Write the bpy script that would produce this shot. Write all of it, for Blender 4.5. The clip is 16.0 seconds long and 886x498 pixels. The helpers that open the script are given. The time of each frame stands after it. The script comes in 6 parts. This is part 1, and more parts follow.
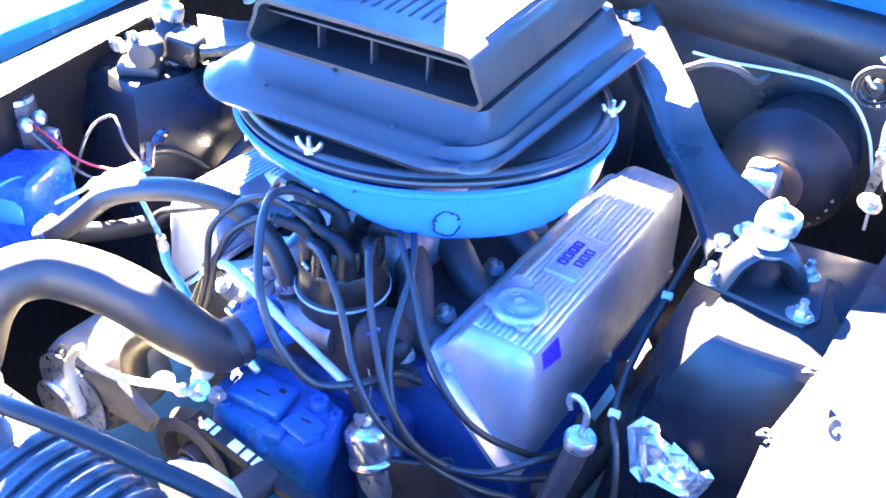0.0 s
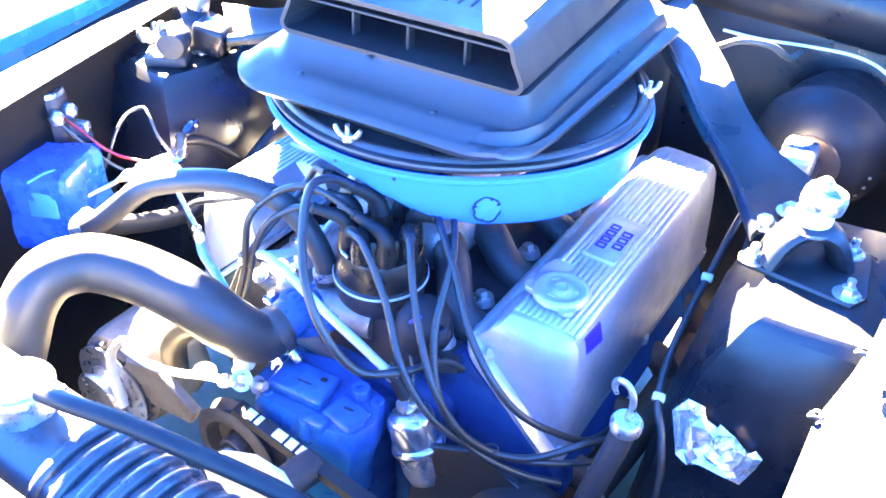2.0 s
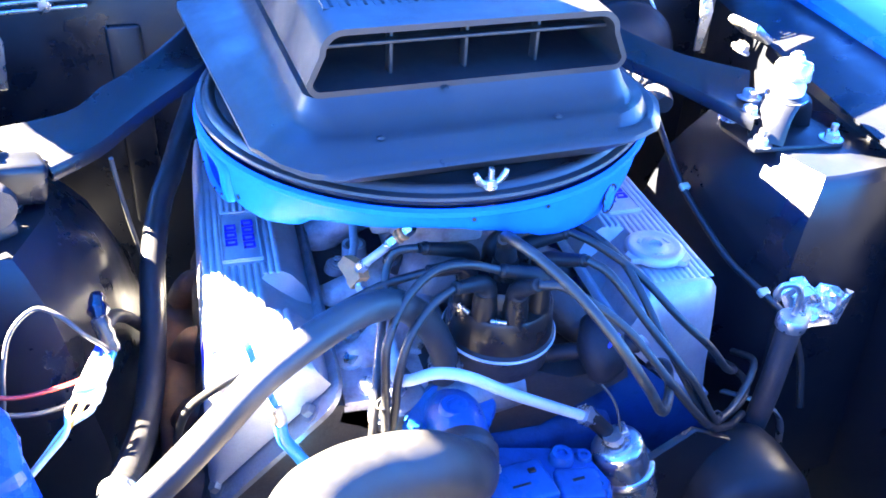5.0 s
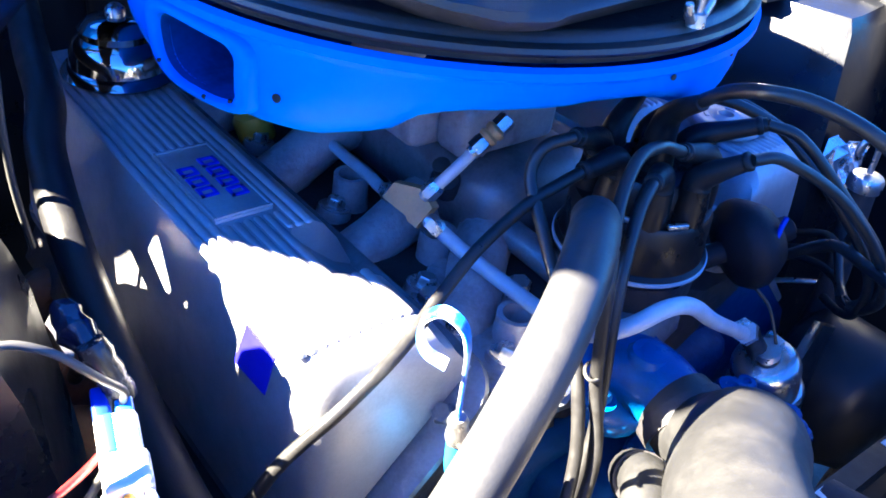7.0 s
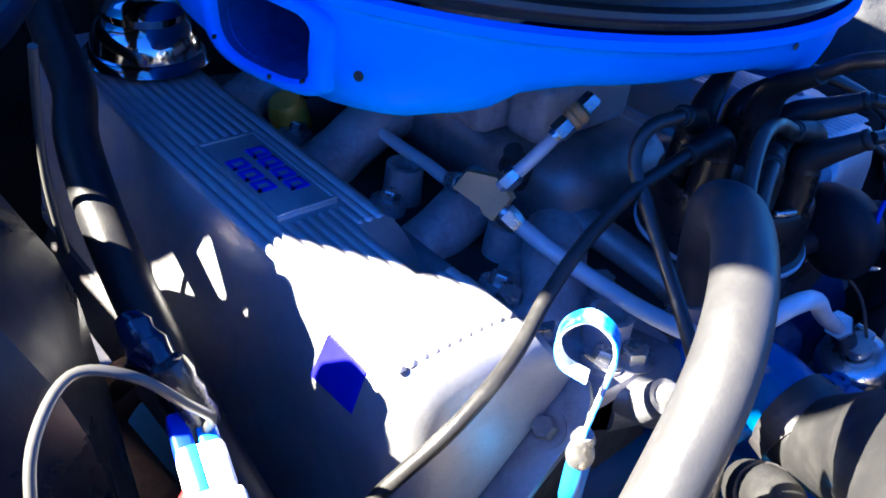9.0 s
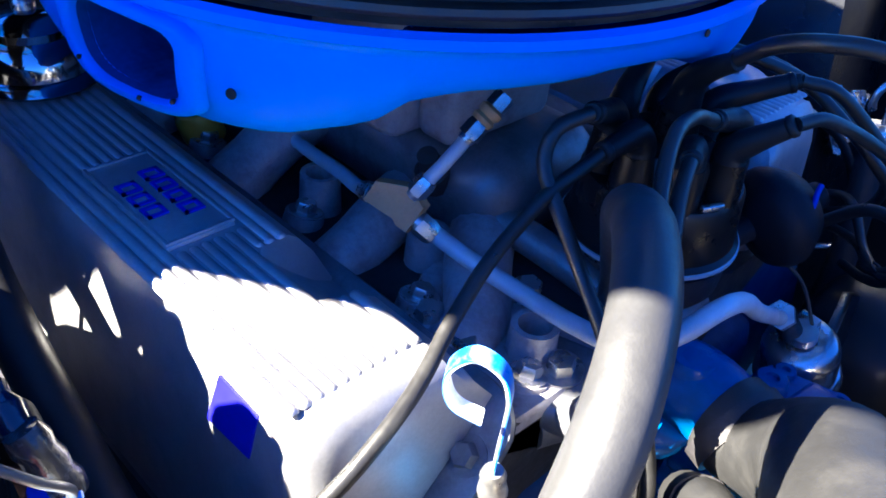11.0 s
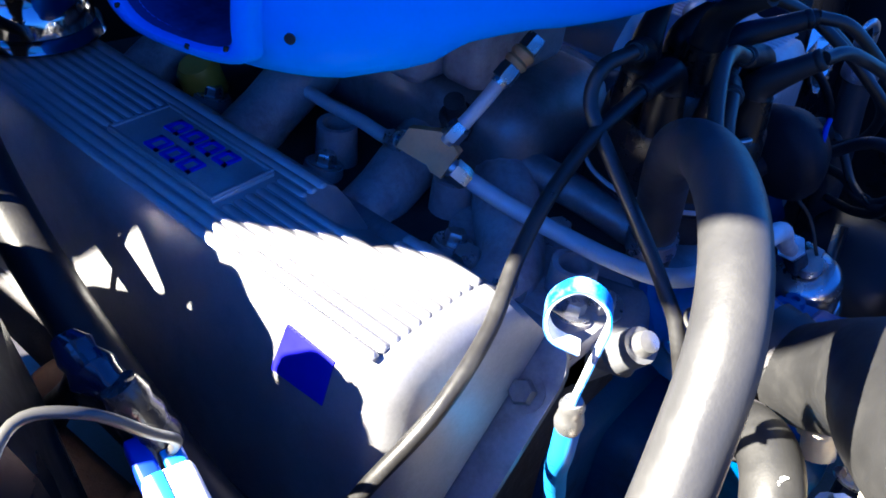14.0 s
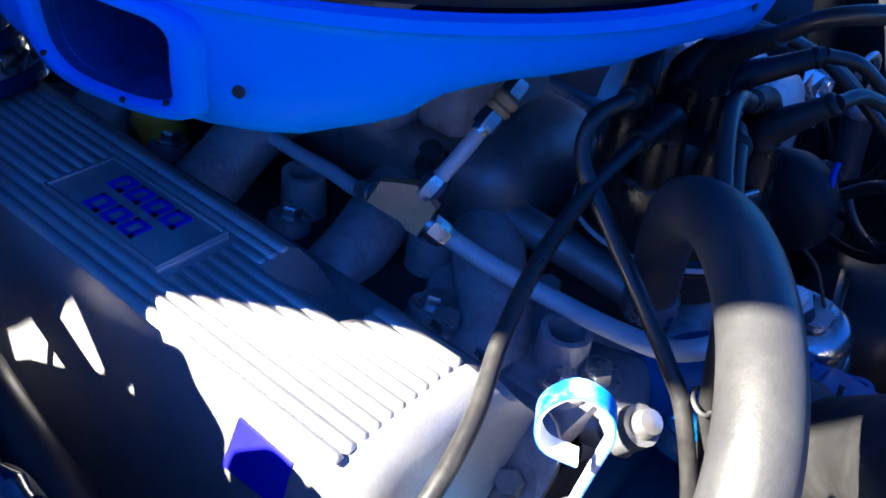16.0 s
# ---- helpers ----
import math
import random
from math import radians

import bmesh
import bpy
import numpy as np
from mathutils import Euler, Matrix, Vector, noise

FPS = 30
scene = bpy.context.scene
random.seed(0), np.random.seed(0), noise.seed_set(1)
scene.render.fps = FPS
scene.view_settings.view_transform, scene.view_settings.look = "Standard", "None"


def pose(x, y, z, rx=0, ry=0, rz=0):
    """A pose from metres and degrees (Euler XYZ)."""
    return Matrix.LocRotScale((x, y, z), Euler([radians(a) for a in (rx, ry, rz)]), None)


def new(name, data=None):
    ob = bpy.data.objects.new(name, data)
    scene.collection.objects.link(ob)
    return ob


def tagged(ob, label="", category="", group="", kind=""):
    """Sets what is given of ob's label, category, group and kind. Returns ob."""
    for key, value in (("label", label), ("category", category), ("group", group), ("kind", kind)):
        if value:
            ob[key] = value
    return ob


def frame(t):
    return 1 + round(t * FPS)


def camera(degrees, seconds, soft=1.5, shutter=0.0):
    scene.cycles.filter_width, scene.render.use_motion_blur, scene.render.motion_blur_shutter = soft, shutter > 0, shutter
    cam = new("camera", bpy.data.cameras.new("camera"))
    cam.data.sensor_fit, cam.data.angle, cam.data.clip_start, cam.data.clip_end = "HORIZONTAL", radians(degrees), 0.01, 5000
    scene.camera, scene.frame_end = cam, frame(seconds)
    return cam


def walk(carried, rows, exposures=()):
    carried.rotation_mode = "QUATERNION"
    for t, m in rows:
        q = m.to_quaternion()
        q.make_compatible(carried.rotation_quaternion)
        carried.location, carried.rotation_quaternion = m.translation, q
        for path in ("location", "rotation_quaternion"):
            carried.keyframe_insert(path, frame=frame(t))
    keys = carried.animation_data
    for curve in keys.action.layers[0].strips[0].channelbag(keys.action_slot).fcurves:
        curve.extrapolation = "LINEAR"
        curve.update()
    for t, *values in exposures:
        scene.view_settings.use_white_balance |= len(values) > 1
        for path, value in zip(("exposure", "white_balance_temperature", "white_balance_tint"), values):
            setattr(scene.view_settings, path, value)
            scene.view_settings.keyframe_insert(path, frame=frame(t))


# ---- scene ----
cam = camera(55.0, 16.0, soft=1.7)
PATH = [
    (0.0, 0.5311, -0.9370, 1.3817, 53.91, -3.60, 33.53),
    (0.5, 0.5283, -0.9412, 1.3773, 51.51, -3.95, 32.42),
    (1.0, 0.5075, -0.9488, 1.3695, 52.28, -3.41, 33.60),
    (1.5, 0.4922, -0.9607, 1.3758, 52.51, -3.12, 34.15),
    (2.0, 0.4989, -0.9512, 1.3802, 52.77, -2.34, 33.36),
    (2.5, 0.4798, -0.9442, 1.3658, 52.42, -3.32, 33.11),
    (3.0, 0.3901, -1.0486, 1.3751, 56.63, -4.29, 21.11),
    (3.5, 0.2643, -1.1047, 1.3830, 57.14, -2.26, 14.35),
    (4.0, 0.0834, -1.0415, 1.3458, 55.72, -2.08, 8.12),
    (4.2, 0.0063, -1.0366, 1.3400, 55.07, -2.05, 4.36),
    (6.3, -0.4271, -0.6639, 1.1187, 56.96, -7.60, -37.83),
    (6.5, -0.4360, -0.6411, 1.0921, 55.95, -9.05, -37.44),
    (7.0, -0.4599, -0.6020, 1.0747, 55.10, -7.12, -39.01),
    (7.5, -0.4636, -0.5789, 1.0664, 55.03, -6.55, -41.54),
    (8.0, -0.4753, -0.5651, 1.0506, 54.28, -7.00, -41.46),
    (8.5, -0.4785, -0.5413, 1.0429, 54.10, -7.61, -41.24),
    (9.0, -0.4799, -0.5235, 1.0340, 55.04, -7.10, -41.28),
    (9.5, -0.4497, -0.5198, 1.0280, 54.50, -5.54, -41.28),
    (10.0, -0.4251, -0.5276, 1.0332, 54.82, -4.24, -40.89),
    (10.2, -0.4176, -0.5322, 1.0344, 54.75, -4.31, -41.38),
    (12.3, -0.4455, -0.4963, 1.0386, 52.83, -5.57, -48.14),
    (12.5, -0.4495, -0.4946, 1.0388, 52.86, -5.24, -48.21),
    (13.0, -0.4538, -0.4901, 1.0407, 53.14, -5.10, -48.68),
    (13.5, -0.4589, -0.4870, 1.0399, 53.39, -5.27, -48.19),
    (14.0, -0.4705, -0.4831, 1.0267, 51.61, -5.84, -49.29),
    (14.5, -0.4688, -0.4807, 1.0294, 51.68, -4.62, -49.87),
    (15.0, -0.4315, -0.4636, 1.0062, 51.52, -7.11, -49.47),
    (15.5, -0.4249, -0.4533, 1.0025, 51.99, -6.89, -50.33),
    (16.0, -0.4253, -0.4517, 1.0146, 53.20, -5.99, -50.51),
]
EXPOSURES = [(0.0, 7.25, 7300, 10), (1.0, 7.6, 7600, 10), (2.5, 7.75, 7700, 10), (4.2, 7.0, 7000, 10), (6.3, 6.15, 6450, 10), (7.0, 5.1, 6150, 10), (9.0, 4.32, 5850, 10), (16.0, 3.78, 5800, 10)]
SKY = 0.05
SUNLIGHT = 5.0
walk(cam, [(r[0], pose(*r[1:])) for r in PATH], EXPOSURES)

# ---- world and sun ----
SUN = Vector((1.170, -0.700, -1.0)).normalized()      # the way the sunlight travels
world = bpy.data.worlds.new("sky")
scene.world = world
world.use_nodes = True
wt = world.node_tree
sky = wt.nodes.new("ShaderNodeTexSky")
sky.sky_type = "NISHITA"
sky.sun_disc = False
sky.sun_elevation = math.asin(-SUN.z)
sky.sun_rotation = math.atan2(-SUN.x, -SUN.y)
sky.air_density = 1.6
sky.dust_density = 0.2
sky.ozone_density = 4.0
tint = wt.nodes.new("ShaderNodeMixRGB")
tint.blend_type = "MULTIPLY"
tint.inputs[0].default_value = 1.0
tint.inputs[2].default_value = (0.050, 0.176, 0.520, 1)
wt.links.new(sky.outputs[0], tint.inputs[1])
wt.links.new(tint.outputs[0], wt.nodes["Background"].inputs[0])
wt.nodes["Background"].inputs[1].default_value = SKY
sun = new("sun", bpy.data.lights.new("sun", "SUN"))
sun.data.energy = SUNLIGHT
sun.data.angle = radians(0.53)
sun.data.color = (1.0, 0.87, 0.66)
sun.matrix_world = Matrix.Translation((-4, 2.5, 5)) @ SUN.to_track_quat("-Z", "Y").to_matrix().to_4x4()


# ---- materials ----
def material(name, base, rough=0.5, metal=0.0, grain=300.0, spread=0.15, blotch=18.0, stain=0.3, stain_colour=None,
             bump=0.15, coat=0.0, rough_spread=0.15, specular=0.5):
    """A surface with fine grain, larger stains, uneven gloss and a little relief."""
    m = bpy.data.materials.new(name)
    m.use_nodes = True
    nt = m.node_tree
    b = nt.nodes["Principled BSDF"]
    link = nt.links.new
    co = nt.nodes.new("ShaderNodeTexCoord").outputs["Object"]
    info = nt.nodes.new("ShaderNodeObjectInfo").outputs["Random"]

    def tex(scale, detail):
        n = nt.nodes.new("ShaderNodeTexNoise")
        n.inputs["Scale"].default_value = scale
        n.inputs["Detail"].default_value = detail
        n.inputs["Roughness"].default_value = 0.62
        link(co, n.inputs["Vector"])
        return n.outputs["Fac"]

    fine, wide = tex(grain, 4), tex(blotch, 6)
    ramp = nt.nodes.new("ShaderNodeMapRange")
    ramp.inputs["From Min"].default_value, ramp.inputs["From Max"].default_value = 0.48, 0.72
    link(wide, ramp.inputs["Value"])
    amount = nt.nodes.new("ShaderNodeMath")
    amount.operation = "MULTIPLY"
    amount.inputs[1].default_value = stain
    link(ramp.outputs[0], amount.inputs[0])
    mix = nt.nodes.new("ShaderNodeMixRGB")
    mix.inputs[1].default_value = (*base, 1)
    mix.inputs[2].default_value = (*(stain_colour or [c * 0.55 for c in base]), 1)
    link(amount.outputs[0], mix.inputs[0])
    val = nt.nodes.new("ShaderNodeMapRange")
    val.inputs["To Min"].default_value, val.inputs["To Max"].default_value = 1 - spread, 1 + spread
    link(fine, val.inputs["Value"])
    hsv = nt.nodes.new("ShaderNodeHueSaturation")
    link(val.outputs[0], hsv.inputs["Value"])
    link(mix.outputs[0], hsv.inputs["Color"])
    link(hsv.outputs[0], b.inputs["Base Color"])
    rr = nt.nodes.new("ShaderNodeMapRange")
    rr.inputs["From Min"].default_value, rr.inputs["From Max"].default_value = 0.3, 0.7
    rr.inputs["To Min"].default_value = max(0.02, rough - rough_spread)
    rr.inputs["To Max"].default_value = min(1.0, rough + rough_spread)
    link(wide, rr.inputs["Value"])
    link(rr.outputs[0], b.inputs["Roughness"])
    b.inputs["Metallic"].default_value = metal
    b.inputs["Specular IOR Level"].default_value = specular
    b.inputs["Coat Weight"].default_value = coat
    b.inputs["Coat Roughness"].default_value = 0.08
    if bump:
        bp = nt.nodes.new("ShaderNodeBump")
        bp.inputs["Strength"].default_value = bump
        bp.inputs["Distance"].default_value = 0.0012
        link(fine, bp.inputs["Height"])
        link(bp.outputs[0], b.inputs["Normal"])
    return m


PAN_BLUE = material("pan_blue_paint", (0.0004, 0.168, 0.75), 0.5, grain=500, spread=0.05, blotch=9, stain=0.25, bump=0.05, specular=0.05)
# pan blue with dust, darkened to carry the shade inside the inlet
DUCT_BLUE = material("dusty_shaded_blue", (0.0008, 0.045, 0.21), 0.6, grain=300, spread=0.25, blotch=40, stain=0.7, stain_colour=(0.002, 0.012, 0.05), bump=0.2, specular=0.1)
BODY_BLUE = material("body_blue_paint", (0.002, 0.20, 0.64), 0.22, grain=500, spread=0.04, blotch=5, stain=0.1, bump=0.0, coat=0.8)
ENGINE_BLUE = material("engine_blue_paint", (0.0006, 0.074, 0.25), 0.36, grain=260, spread=0.15, blotch=26, stain=0.5, stain_colour=(0.005, 0.018, 0.07), bump=0.35, coat=0.10, specular=0.25)
# darker copy of the engine blue for the shaded block, head and timing cover
SHADED_BLUE = material("shaded_engine_blue", (0.0006, 0.036, 0.13), 0.5, grain=260, spread=0.2, blotch=22, stain=0.8, stain_colour=(0.004, 0.010, 0.035), bump=0.4, specular=0.2)
DECAL_BLUE = material("decal_blue", (0.012, 0.01, 0.42), 0.45, stain=0.1, bump=0.0)
BLACK_BODY = material("bay_black_paint", (0.006, 0.007, 0.010), 0.36, grain=420, spread=0.25, blotch=11, stain=0.4, stain_colour=(0.011, 0.012, 0.015), bump=0.12, rough_spread=0.18, specular=0.45)
APRON_BLACK = material("dusty_apron_black", (0.006, 0.006, 0.007), 0.7, grain=300, spread=0.3, blotch=9, stain=0.6, stain_colour=(0.012, 0.010, 0.010), bump=0.2, specular=0.10)
BLACK_PLASTIC = material("dusty_black_plastic", (0.020, 0.021, 0.025), 0.42, grain=700, spread=0.2, blotch=14, stain=0.55, stain_colour=(0.028, 0.028, 0.031), bump=0.2)
LID_BLACK = material("worn_black_lid", (0.020, 0.021, 0.025), 0.40, grain=380, spread=0.3, blotch=30, stain=0.5, stain_colour=(0.055, 0.038, 0.027), bump=0.25)
RUBBER = material("hose_rubber", (0.011, 0.011, 0.0125), 0.46, grain=600, spread=0.15, blotch=40, stain=0.5, stain_colour=(0.022, 0.021, 0.020), bump=0.12, specular=0.24)
HOSE_GREY = material("sunlit_hose", (0.027, 0.027, 0.028), 0.48, grain=600, spread=0.15, blotch=30, stain=0.5, stain_colour=(0.044, 0.043, 0.042), bump=0.12)
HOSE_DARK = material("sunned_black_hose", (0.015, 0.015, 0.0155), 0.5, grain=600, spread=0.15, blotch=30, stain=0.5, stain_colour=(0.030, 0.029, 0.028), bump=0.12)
WIRE = material("plug_wire_black", (0.014, 0.0135, 0.0135), 0.42, grain=700, spread=0.15, blotch=60, stain=0.5, stain_colour=(0.034, 0.034, 0.034), bump=0.05)
CAST_ALU = material("cast_aluminium", (0.43, 0.43, 0.45), 0.50, 0.72, grain=500, spread=0.14, blotch=30, stain=0.45, stain_colour=(0.30, 0.297, 0.305), bump=0.12)
# cast metal dimmed to carry shade on the passenger's flange and the intake
DIMMED_CAST = material("dimmed_cast_metal", (0.20, 0.205, 0.22), 0.50, 0.6, grain=400, spread=0.2, blotch=35, stain=0.6, stain_colour=(0.07, 0.07, 0.075), bump=0.15)
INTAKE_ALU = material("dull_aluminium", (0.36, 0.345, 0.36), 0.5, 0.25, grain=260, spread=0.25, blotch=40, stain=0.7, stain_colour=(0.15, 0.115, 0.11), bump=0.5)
CHROME = material("chrome", (0.46, 0.46, 0.48), 0.11, 1.0, grain=60, spread=0.03, stain=0.1, bump=0.0, rough_spread=0.05)
ZINC = material("zinc_steel", (0.52, 0.52, 0.52), 0.33, 0.9, grain=500, spread=0.1, blotch=90, stain=0.35, stain_colour=(0.30, 0.25, 0.20), bump=0.08)
LINE_STEEL = material("fuel_line_steel", (0.46, 0.51, 0.56), 0.45, 0.1, grain=500, spread=0.08, blotch=50, stain=0.3, bump=0.05)
BRASS = material("brown_brass", (0.55, 0.28, 0.12), 0.5, 0.1, grain=400, spread=0.15, blotch=60, stain=0.4, bump=0.15)
# brown-grey aluminium, darkened for the hose's shade on the alternator
ALTERNATOR = material("shaded_brown_aluminium", (0.13, 0.115, 0.098), 0.6, 0.15, grain=260, spread=0.25, blotch=30, stain=0.6, stain_colour=(0.06, 0.05, 0.042), bump=0.3)
RUST = material("rusty_iron", (0.09, 0.045, 0.028), 0.75, 0.2, grain=200, spread=0.3, blotch=40, stain=0.6, stain_colour=(0.05, 0.03, 0.025), bump=0.6)
BOOSTER_BLACK = material("booster_black", (0.010, 0.010, 0.013), 0.52, grain=300, spread=0.3, blotch=30, stain=0.6, stain_colour=(0.014, 0.016, 0.026), bump=0.3, specular=0.22)
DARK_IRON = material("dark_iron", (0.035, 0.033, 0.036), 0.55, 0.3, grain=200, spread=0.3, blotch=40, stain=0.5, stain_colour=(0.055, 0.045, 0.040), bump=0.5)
WHITE_PAINT = material("white_marking", (0.75, 0.75, 0.73), 0.5, grain=300, spread=0.1, stain=0.25, bump=0.0)
STRIP_PAINT = material("worn_white_blue_paint", (0.70, 0.72, 0.74), 0.35, grain=300, spread=0.06, blotch=55, stain=0.95, stain_colour=(0.01, 0.16, 0.60), bump=0.05)
STRIP_BLUE = material("light_blue_strip", (0.01, 0.17, 0.62), 0.35, grain=300, spread=0.06, blotch=80, stain=0.5, stain_colour=(0.45, 0.55, 0.7), bump=0.03)
WHITE_PLASTIC = material("white_plastic", (0.78, 0.78, 0.74), 0.4, grain=300, spread=0.05, stain=0.2, bump=0.03)
TAN = material("tan_metal", (0.56, 0.50, 0.38), 0.55, 0.2, grain=250, spread=0.12, blotch=30, stain=0.5, bump=0.2)
YELLOW_ZINC = material("yellow_zinc", (0.88, 0.42, 0.05), 0.4, 0.1, grain=300, spread=0.1, stain=0.3, bump=0.1)
BAG_BLUE = material("blue_vinyl", (0.004, 0.075, 0.50), 0.28, grain=200, spread=0.1, blotch=28, stain=0.5, stain_colour=(0.03, 0.17, 0.60), bump=0.3)
BLUE_PLASTIC = material("blue_plastic", (0.006, 0.03, 0.42), 0.35, grain=300, spread=0.06, stain=0.2, bump=0.03)
CYAN_PLASTIC = material("light_blue_plastic", (0.02, 0.22, 0.62), 0.35, grain=300, spread=0.06, stain=0.2, bump=0.03)
RED_WIRE = material("red_insulation", (0.26, 0.012, 0.012), 0.4, grain=300, spread=0.06, stain=0.2, bump=0.0)
GREY_WIRE = material("grey_insulation", (0.055, 0.054, 0.051), 0.45, grain=500, spread=0.1, stain=0.3, bump=0.0)
FOIL = material("crumpled_foil", (0.80, 0.80, 0.80), 0.28, 0.85, grain=120, spread=0.1, stain=0.2, bump=0.5)
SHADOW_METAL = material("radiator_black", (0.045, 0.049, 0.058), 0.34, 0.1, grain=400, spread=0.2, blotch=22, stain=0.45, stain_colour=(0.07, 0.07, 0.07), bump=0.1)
ASPHALT = material("asphalt", (0.05, 0.05, 0.05), 0.85, grain=180, spread=0.4, blotch=2, stain=0.4, bump=0.6)
TAPE = material("black_tape", (0.016, 0.016, 0.018), 0.22, grain=250, spread=0.2, blotch=60, stain=0.4, stain_colour=(0.05, 0.05, 0.05), bump=0.3)
WRAP = material("dark_plastic_wrap", (0.004, 0.007, 0.020), 0.14, grain=120, spread=0.2, blotch=60, stain=0.3, bump=0.5, coat=0.4)
SLOT_BLACK = material("open_slot", (0.003, 0.003, 0.004), 0.8, bump=0.0)
FILTER_STEEL = material("bright_plated_steel", (0.46, 0.47, 0.48), 0.30, 0.9, grain=200, spread=0.05, blotch=20, stain=0.06, bump=0.02)
BROWN_CAP = material("distributor_brown", (0.013, 0.009, 0.008), 0.33, grain=400, spread=0.1, blotch=40, stain=0.4, bump=0.06, specular=0.35)


# ---- shape helpers ----
def spline(points, per=6):
    """Points along a smooth line through the control points."""
    p = [Vector(q) for q in points]
    p = [p[0] * 2 - p[1], *p, p[-1] * 2 - p[-2]]
    out = []
    for i in range(1, len(p) - 2):
        for k in range(per):
            t = k / per
            a, b, c, d = p[i - 1:i + 3]
            out.append(0.5 * (2 * b + (c - a) * t + (2 * a - 5 * b + 4 * c - d) * t * t + (3 * b - a - 3 * c + d) * t ** 3))
    return out + [p[-2]]


def sweep(points, radius, seg=10, per=6, bm=None, flat=1.0):
    """A round bar along a smooth line. radius: one number, or one for each control point."""
    bm = bm or bmesh.new()
    line = spline(points, per)
    n = len(points) - 1
    rad = radius if isinstance(radius, (list, tuple)) else [radius] * (n + 1)
    up = Vector((0.13, 0.21, 1)).normalized()
    rings = []
    for i, q in enumerate(line):
        way = (line[min(i + 1, len(line) - 1)] - line[max(i - 1, 0)]).normalized()
        side = way.cross(up).normalized()
        up = side.cross(way).normalized()
        f = i / per
        k = min(int(f), n - 1)
        r = rad[k] + (rad[k + 1] - rad[k]) * (f - k)
        rings.append([bm.verts.new(q + (side * math.cos(a) + up * math.sin(a) * flat) * r)
                      for a in (2 * math.pi * j / seg for j in range(seg))])
    for a, b in zip(rings, rings[1:]):
        for j in range(seg):
            bm.faces.new((a[j], a[(j + 1) % seg], b[(j + 1) % seg], b[j]))
    bm.faces.new(rings[0][::-1])
    bm.faces.new(rings[-1])
    return bm


def loft(rings, bm=None, closed=True, caps=True):
    """Faces between rings of equally many points."""
    bm = bm or bmesh.new()
    vs = [[bm.verts.new(p) for p in r] for r in rings]
    n = len(vs[0])
    for a, b in zip(vs, vs[1:]):
        for j in range(n if closed else n - 1):
            bm.faces.new((a[j], a[(j + 1) % n], b[(j + 1) % n], b[j]))
    if caps and closed:
        bm.faces.new(vs[0][::-1])
        bm.faces.new(vs[-1])
    return bm


def turned(profile, m=None, seg=32, bm=None, arc=None):
    """A turned body round z from (radius, z) pairs, laid at the pose m."""
    m = m or Matrix.Identity(4)
    rings = []
    for r, z in profile:
        rings.append([m @ Vector((max(r, 1e-4) * math.cos(a), max(r, 1e-4) * math.sin(a), z))
                      for a in (2 * math.pi * j / seg for j in range(seg))])
    return loft(rings, bm)


def between(a, b):
    """A pose at a whose z points to b."""
    a, b = Vector(a), Vector(b)
    return Matrix.Translation(a) @ (b - a).to_track_quat("Z", "Y").to_matrix().to_4x4()


def box(size, m=None, bevel=0.003, bm=None, seg=2):
    bm = bm or bmesh.new()
    made = bmesh.ops.create_cube(bm, size=1.0, matrix=Matrix.Diagonal((*size, 1)))["verts"]
    if bevel:
        edges = list({e for v in made for e in v.link_edges})
        made = list({v for f in bmesh.ops.bevel(bm, geom=edges, offset=bevel, segments=seg, affect="EDGES", profile=0.5)["faces"] for v in f.verts})
    if m is not None:
        bmesh.ops.transform(bm, matrix=m, verts=made)
    return bm


def plate(outline, normal_pose, thick, bm=None, bevel=0.0):
    """A flat plate from a 2D outline, thick along its pose's z."""
    low = [normal_pose @ Vector((x, y, 0)) for x, y in outline]
    high = [normal_pose @ Vector((x, y, thick)) for x, y in outline]
    bm = bm or bmesh.new()
    if bevel:
        c = Vector((sum(x for x, y in outline) / len(outline), sum(y for x, y in outline) / len(outline)))
        ins = [(c + (Vector((x, y)) - c) * (1 - bevel)) for x, y in outline]
        high = [normal_pose @ Vector((x, y, thick * 0.7)) for x, y in outline]
        top = [normal_pose @ Vector((p.x, p.y, thick)) for p in ins]
        return loft([low, high, top], bm)
    return loft([low, high], bm)


def hexagon(r):
    return [(r * math.cos(math.pi * k / 3), r * math.sin(math.pi * k / 3)) for k in range(6)]


def hex_bolt(m, r=0.0065, high=0.006, washer=True, bm=None):
    bm = bm or bmesh.new()
    if washer:
        turned([(0.0001, 0), (r * 1.55, 0), (r * 1.55, 0.0014), (0.0001, 0.0014)], m, 16, bm)
    plate(hexagon(r), m @ Matrix.Translation((0, 0, 0.0012)), high, bm, bevel=0.16)
    return bm


def thing(name, label, category, at=(0, 0, 0), group="", kind=""):
    root = new(name)
    root.empty_display_size = 0.03
    root.location = at
    return tagged(root, label, category, group, kind)


